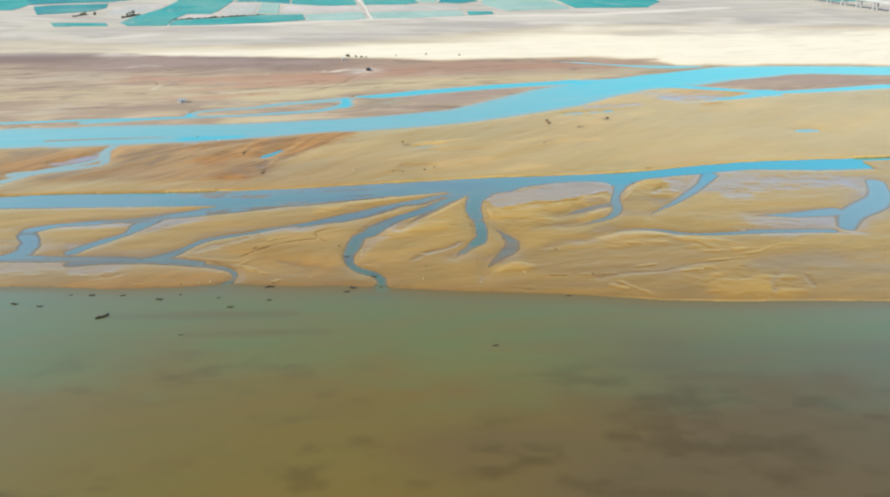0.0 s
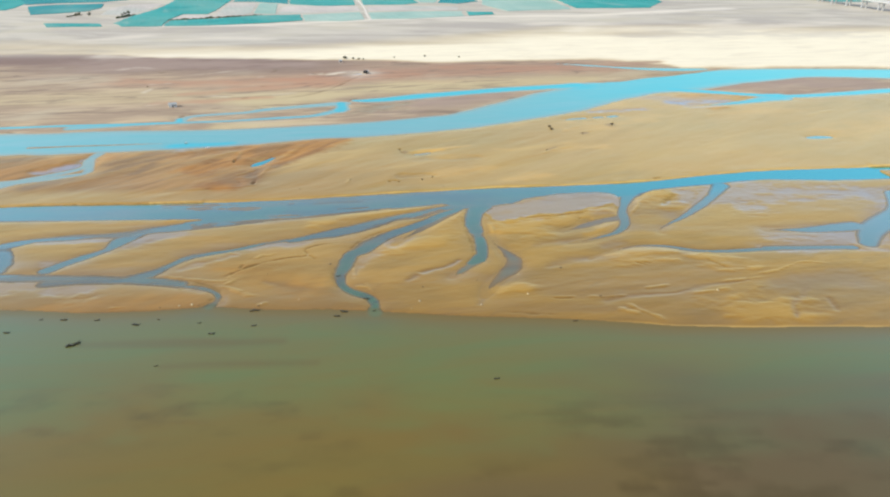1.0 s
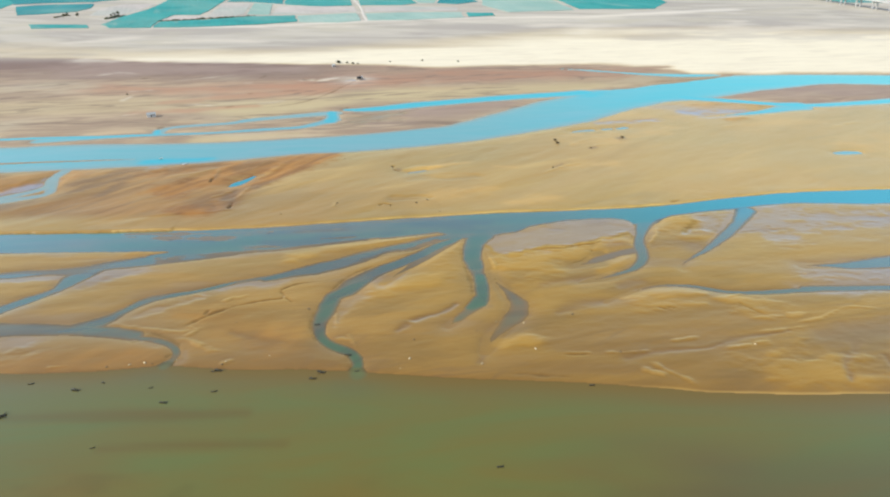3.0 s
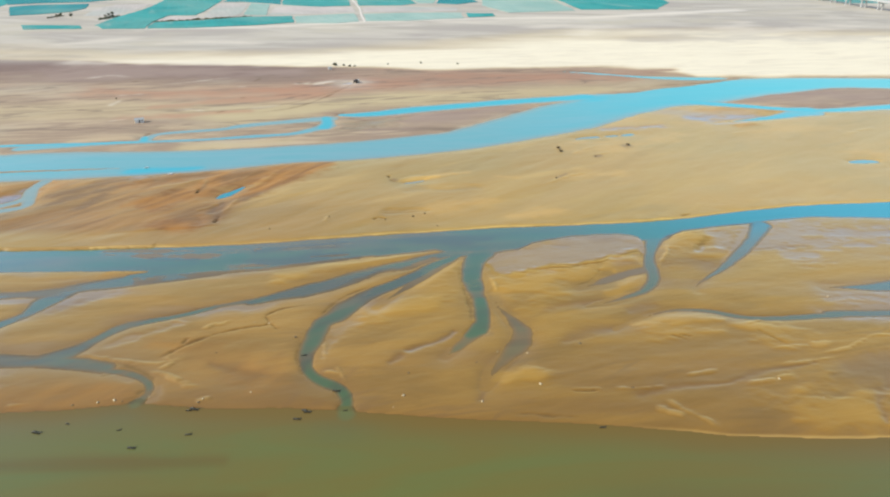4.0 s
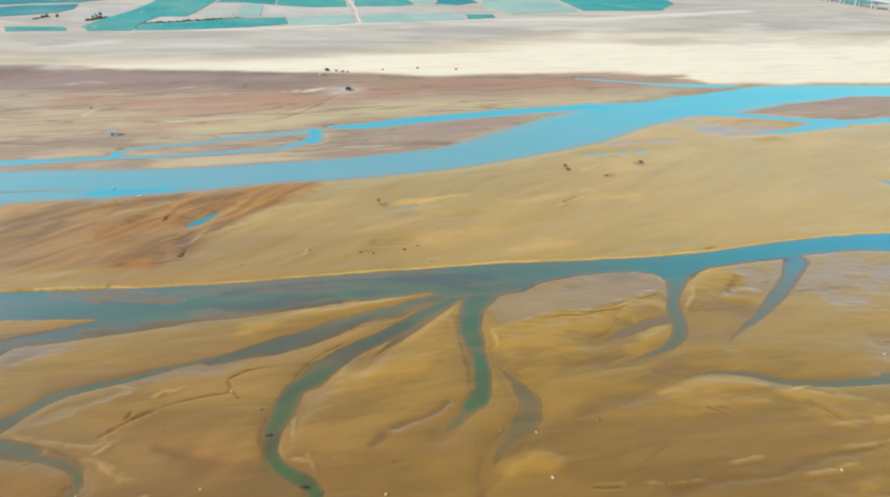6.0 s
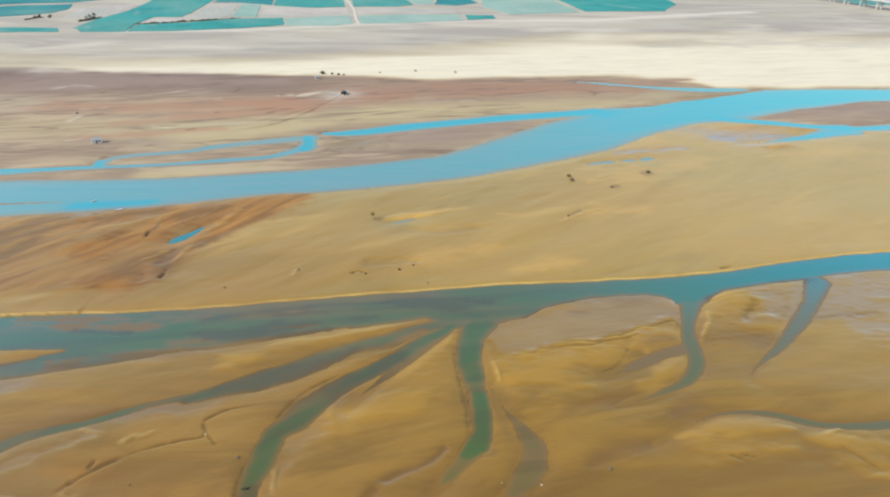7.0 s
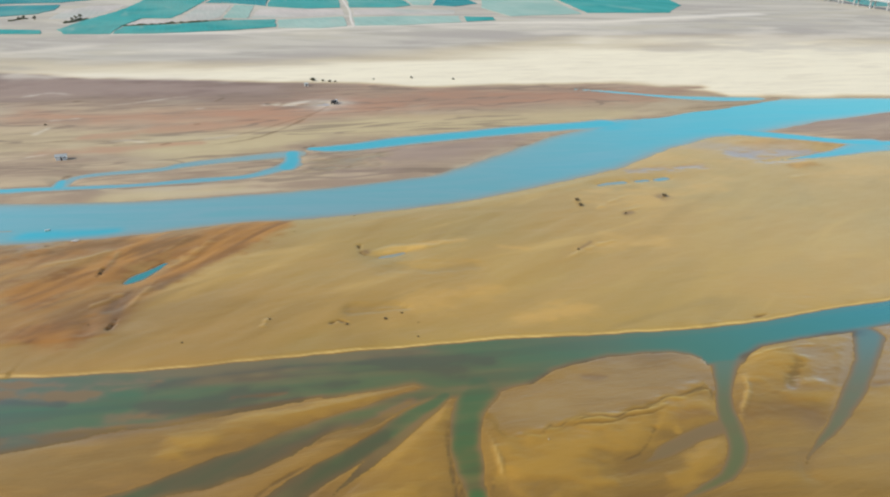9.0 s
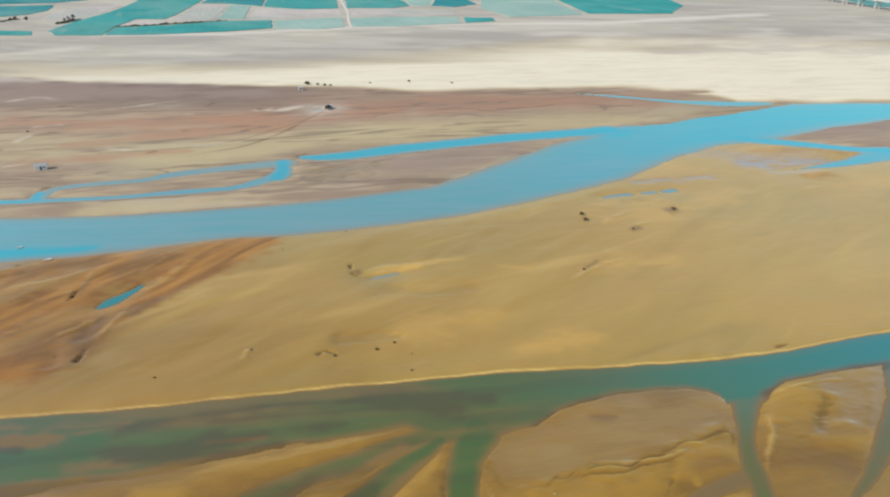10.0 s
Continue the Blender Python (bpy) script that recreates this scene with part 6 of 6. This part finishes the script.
# hedgerows at the fields' edges
def hedgerow(points, height, seed):
    p = spline([(x, y, 0) for x, y in points], 3.0)[:, :2]
    d = np.gradient(p, axis=0)
    d /= np.linalg.norm(d, axis=1)[:, None]
    rnd = random.Random(seed)
    bm = bmesh.new()
    rows = []
    for (x, y), (ex, ey) in zip(p, d):
        top, wide = height * rnd.uniform(0.35, 1.0), height * rnd.uniform(0.5, 1.0)
        row = []
        for k in range(7):
            a = math.pi * k / 6
            w, z = math.cos(a) * wide * rnd.uniform(0.8, 1.15), math.sin(a) * top * rnd.uniform(0.8, 1.15) - 0.3
            row.append(bm.verts.new((x - ey * w, y + ex * w, ground_z(x, y) + z)))
        rows.append(row)
    for a, b in zip(rows[:-1], rows[1:]):
        for k in range(6):
            bm.faces.new((a[k], a[k + 1], b[k + 1], b[k]))
    bm.faces.new(rows[0]), bm.faces.new(rows[-1][::-1])
    bmesh.ops.recalc_face_normals(bm, faces=bm.faces)
    return tagged(part("hedgerow", bm, LEAF), "dark uneven scrub hedgerow along a bare field", "hedge", "hedgerows by the fields")


hedgerow([(-351, 863), (-324, 873), (-299, 889), (-273, 906), (-246, 923)], 2.6, 21)
hedgerow([(-425, 891), (-427, 912), (-427, 929)], 3.0, 23)
hedgerow([(-498, 904), (-498, 921), (-493, 932)], 2.4, 24)
hedgerow([(-424, 884), (-421, 900), (-418, 926)], 2.2, 22)

# a farm track between the fields
def ribbon(name, points, width, material, lift):
    p = spline([(x, y, 0) for x, y in points], 8.0)[:, :2]
    d = np.gradient(p, axis=0)
    d /= np.linalg.norm(d, axis=1)[:, None]
    bm = bmesh.new()
    rows = []
    for (x, y), (ex, ey) in zip(p, d):
        rows.append([bm.verts.new((x - ey * w, y + ex * w, ground_z(x, y) + z)) for w, z in ((-width / 2 - 0.5, -0.15), (-width / 2, lift), (width / 2, lift), (width / 2 + 0.5, -0.15))])
    for a, b in zip(rows[:-1], rows[1:]):
        for k in range(3):
            bm.faces.new((a[k], a[k + 1], b[k + 1], b[k]))
    bmesh.ops.recalc_face_normals(bm, faces=bm.faces)
    return part(name, bm, material)


tagged(ribbon("road", [(-175, 1320), (-144, 1154), (-120, 1034), (-106, 938), (-92, 862)], 2.6, TRACK, 0.25), "pale dusty farm track between the fields", "road", kind="structure")


# viaduct of concrete piers across the plain
def pier(height):
    thing = new("pier")
    for side in (-1, 1):
        bm = bmesh.new()
        box(bm, side * 3.2 - 0.8, side * 3.2 + 0.8, -0.9, 0.9, -0.6, height - 1.5, 0.15)
        part("column", bm, CONCRETE, thing)
    bm = bmesh.new()
    box(bm, -5.2, 5.2, -1.2, 1.2, height - 1.5, height, 0.2)
    part("crossbeam", bm, CONCRETE, thing)
    return thing


viaduct = new("viaduct")
viaduct.location = (618, 891, ground_z(618, 1000))
SPAN, PIERS = 40.0, 13
bm = bmesh.new()
box(bm, -5.5, 5.5, -20, SPAN * (PIERS - 1) + 20, 11.0, 12.6, 0.2)
part("deck", bm, CONCRETE, viaduct)
for side in (-1, 1):
    bm = bmesh.new()
    box(bm, side * 5.3 - 0.15, side * 5.3 + 0.15, -20, SPAN * (PIERS - 1) + 20, 12.6, 13.7, 0.03)
    part("parapet", bm, CONCRETE, viaduct)
first = pier(11.0)
first.parent = viaduct
for k in range(1, PIERS):
    copy_thing(first, pose(0, SPAN * k, 0)).parent = viaduct
tagged(viaduct, "pale concrete viaduct on paired columns across the plain", "bridge")

# trees among the fields and on the far bank
first = tree(5.0, 3)
tagged(first, "small dark green tree beside pale fields", "tree", "trees by the fields")
TREES = [(-486.4, 904.4), (-491, 920.6), (-471.7, 910.2), (-428.7, 911.5), (-430, 922.5), (-430.6, 933.9)]
for k, (x, y) in enumerate(TREES):
    place(first, x, y, 0, 1.0) if k == 0 else again(first, x, y, k * 70, 0.8 + 0.15 * (k % 3))

# shrubs along the far bank and on the sand
first = shrub(1.8, 5, LEAF)
tagged(first, "low dark shrub on pale bank sand", "shrub", "shrubs on the far bank")
for k, (x, y, s) in enumerate([(-84, 570, 1.3), (-76.8, 568.3, 0.8), (-72, 566.6, 0.8), (-68, 566, 0.6), (-16.6, 578.5, 0.7), (12.8, 573.4, 0.6), (-42.3, 572.5, 0.5), (-202.5, 453, 0.4)]):
    place(first, x, y, 0, s) if k == 0 else again(first, x, y, k * 50, s)
first = shrub(1.1, 8, DRY_LEAF)
tagged(first, "dry brown scrubby clump on the tan sand bar", "shrub", "scrub on the sand bar")
for k, (x, y) in enumerate([(56.7, 348.4), (57.1, 343.4), (91.3, 353.4), (72, 336.2), (-43.7, 319.4), (-25.7, 334.7), (-21.2, 308.3), (-94.9, 289.9), (-84.5, 262.3), (-57.5, 254.1), (-4.7, 268), (-8.8, 265.3), (-0.2, 263.7), (0, 257.3), (-18.5, 262.8), (49.2, 306.5), (-121.8, 308.9), (-38.7, 264.8)]):
    s = 1.05 if k in (0, 1, 2) else 0.2 + 0.1 * (k % 4)
    place(first, x, y, 0, s) if k == 0 else again(first, x, y, k * 50, s)

# snags in the shallow river
first = driftwood(2.6, 2)
tagged(first, "dark soaked driftwood snag lying in shallow water", "driftwood", "snags in the river")
for k, (x, y) in enumerate([(-75.3, 157.3), (-91.4, 156.9), (-100.3, 157.1), (-80.2, 154.7), (-63.8, 155.5), (-49.2, 154.2), (-59, 150.4), (-91.7, 145.5), (-67.5, 136.7), (12.5, 131.7), (-28.2, 158.8), (-50.7, 161.9), (-26.7, 160.9), (35.1, 156.3), (-111.7, 151), (-119.5, 152.3), (-106.4, 157.2), (-31.3, 181.5), (-21.4, 168), (-26.7, 161.2), (-18.5, 161.5), (-51.7, 161.5)]):
    s = 1.3 if k == 7 else 0.4 + 0.14 * (k % 4)
    a = 38 if k == 7 else (k * 37) % 50 - 20
    z = max(0.0, ground_z(x, y))
    place(first, x, y, a, s, level=z) if k == 0 else again(first, x, y, a, s, level=z)

# stones strewn on the near bar
pale_one, brown_one = stone(0.42, 1, STONE), stone(0.5, 4, DARK_STONE)
tagged(pale_one, "pale rounded stone lying on wet ochre sand", "stone", "stones on the bar")
tagged(brown_one, "brown weathered stone lying on wet ochre sand", "stone", "stones on the bar")
STONES = [(-52.5, 182), (-40.1, 167.2), (-43, 195.2), (-35, 189), (-47, 195.6), (-49.9, 164.8), (-50.6, 163.9), (-6.4, 166.1), (-8.4, 162.3), (-5.8, 174.2), (10.7, 164.2), (24.1, 170.1), (10.1, 178.2), (27.2, 221.3), (110, 209.3), (35.9, 186), (15.4, 182.8), (22.6, 182.4), (44.4, 168.6), (78.5, 171.8), (85, 165.1), (-77.3, 163), (-72.3, 163.9), (-69, 164.6), (-67.2, 164.3), (-61.9, 165.8)]
for k, (x, y) in enumerate(STONES):
    ob = pale_one if k % 3 else brown_one
    s = 0.32 + 0.12 * (k % 4)
    place(ob, x, y, 0, s, 0.08) if k in (0, 1) else again(ob, x, y, k * 61, s, 0.08)


# a herder's hut, a small shed and a vehicle on the far flats
def hut(length, width, wall_h):
    thing = new("hut")
    bm = bmesh.new()
    box(bm, -length / 2, length / 2, -width / 2, width / 2, -0.2, wall_h, 0.04)
    for side in (-1, 1):
        a = [bm.verts.new((side * length / 2 * 0.999, y, z)) for y, z in ((-width / 2, wall_h), (width / 2, wall_h), (0, wall_h + width * 0.3))]
        bm.faces.new(a if side > 0 else a[::-1])
    part("walls", bm, WHITEWASH, thing)
    for side in (-1, 1):
        bm = bmesh.new()
        box(bm, -length / 2 - 0.25, length / 2 + 0.25, 0, math.hypot(width / 2, width * 0.3) + 0.3, 0, 0.08, 0.01)
        slope = math.degrees(math.atan2(width * 0.3, width / 2))
        m = pose(0, 0, wall_h + width * 0.3, 0, 0, 0) @ pose(0, 0, 0, -slope, 0, 0)
        bm.transform(pose(0, 0, 0, 0, 0, 180 if side < 0 else 0) @ m)
        part("roof", bm, TIN, thing, "grey sheet roof")
    bm = bmesh.new()
    box(bm, -0.35, 0.35, -width / 2 - 0.05, -width / 2 + 0.05, -0.05, wall_h * 0.86, 0.01)
    part("door", bm, DARK, thing)
    bm = bmesh.new()
    box(bm, length * 0.2, length * 0.2 + 0.8, -width / 2 - 0.04, -width / 2 + 0.05, wall_h * 0.42, wall_h * 0.76, 0.01)
    part("window", bm, DARK, thing)
    return thing


place(tagged(hut(4.4, 2.6, 1.7), "small white hut with a grey sheet roof on sand", "hut"), -163.2, 396.0, 24)
place(tagged(hut(2.4, 1.9, 1.5), "little whitewashed shed below the pale bank", "shed"), -85.4, 554.2, 5)


def truck():
    thing = new("truck")
    bm = bmesh.new()
    box(bm, -2.6, 1.0, -1.0, 1.0, 0.7, 2.3, 0.08)
    part("cargo_box", bm, DARK, thing)
    bm = bmesh.new()
    box(bm, 1.1, 2.7, -0.95, 0.95, 0.6, 2.1, 0.2)
    part("cab", bm, WHITEWASH, thing, "white cab")
    for x in (-1.7, 1.9):
        for y in (-0.95, 0.95):
            bm = bmesh.new()
            bmesh.ops.create_cone(bm, cap_ends=True, segments=16, radius1=0.45, radius2=0.45, depth=0.3, matrix=pose(x, y, 0.43, 90, 0, 0))
            part("wheel", bm, DARK, thing)
    return thing


place(tagged(truck(), "dark small truck standing on the brown flats", "truck"), -58.7, 502.5, 70)


def boat(length):
    thing = new("boat")
    bm = bmesh.new()
    rows = []
    for k in range(9):
        u = k / 8 * 2 - 1
        w = 0.55 * (1 - abs(u) ** 2.5) + 0.03
        z = 0.12 * u * u
        rows.append([bm.verts.new((u * length / 2, y * w, h + z)) for y, h in ((-1, 0.55), (-0.75, 0.1), (0, -0.05), (0.75, 0.1), (1, 0.55), (0.85, 0.52), (0.6, 0.16), (0, 0.08), (-0.6, 0.16), (-0.85, 0.52))])
    for a, b in zip(rows[:-1], rows[1:]):
        for k in range(10):
            bm.faces.new((a[k], b[k], b[(k + 1) % 10], a[(k + 1) % 10]))
    bm.faces.new(rows[0]), bm.faces.new(rows[-1][::-1])
    bmesh.ops.recalc_face_normals(bm, faces=bm.faces)
    part("hull", bm, WHITEWASH, thing, smooth_shade=True)
    for x in (-0.2, 0.22):
        bm = bmesh.new()
        box(bm, x * length - 0.12, x * length + 0.12, -0.46, 0.46, 0.36, 0.41, 0.01)
        part("thwart", bm, BARK, thing)
    return thing


first = place(tagged(boat(3.2), "small white rowing boat at the river's edge", "boat", "boats by the far river"), -114.4, 313.1, 20, 0.65, 0.03)
again(first, -128.3, 321.8, 35, 0.55, 0.03, level=0.0)
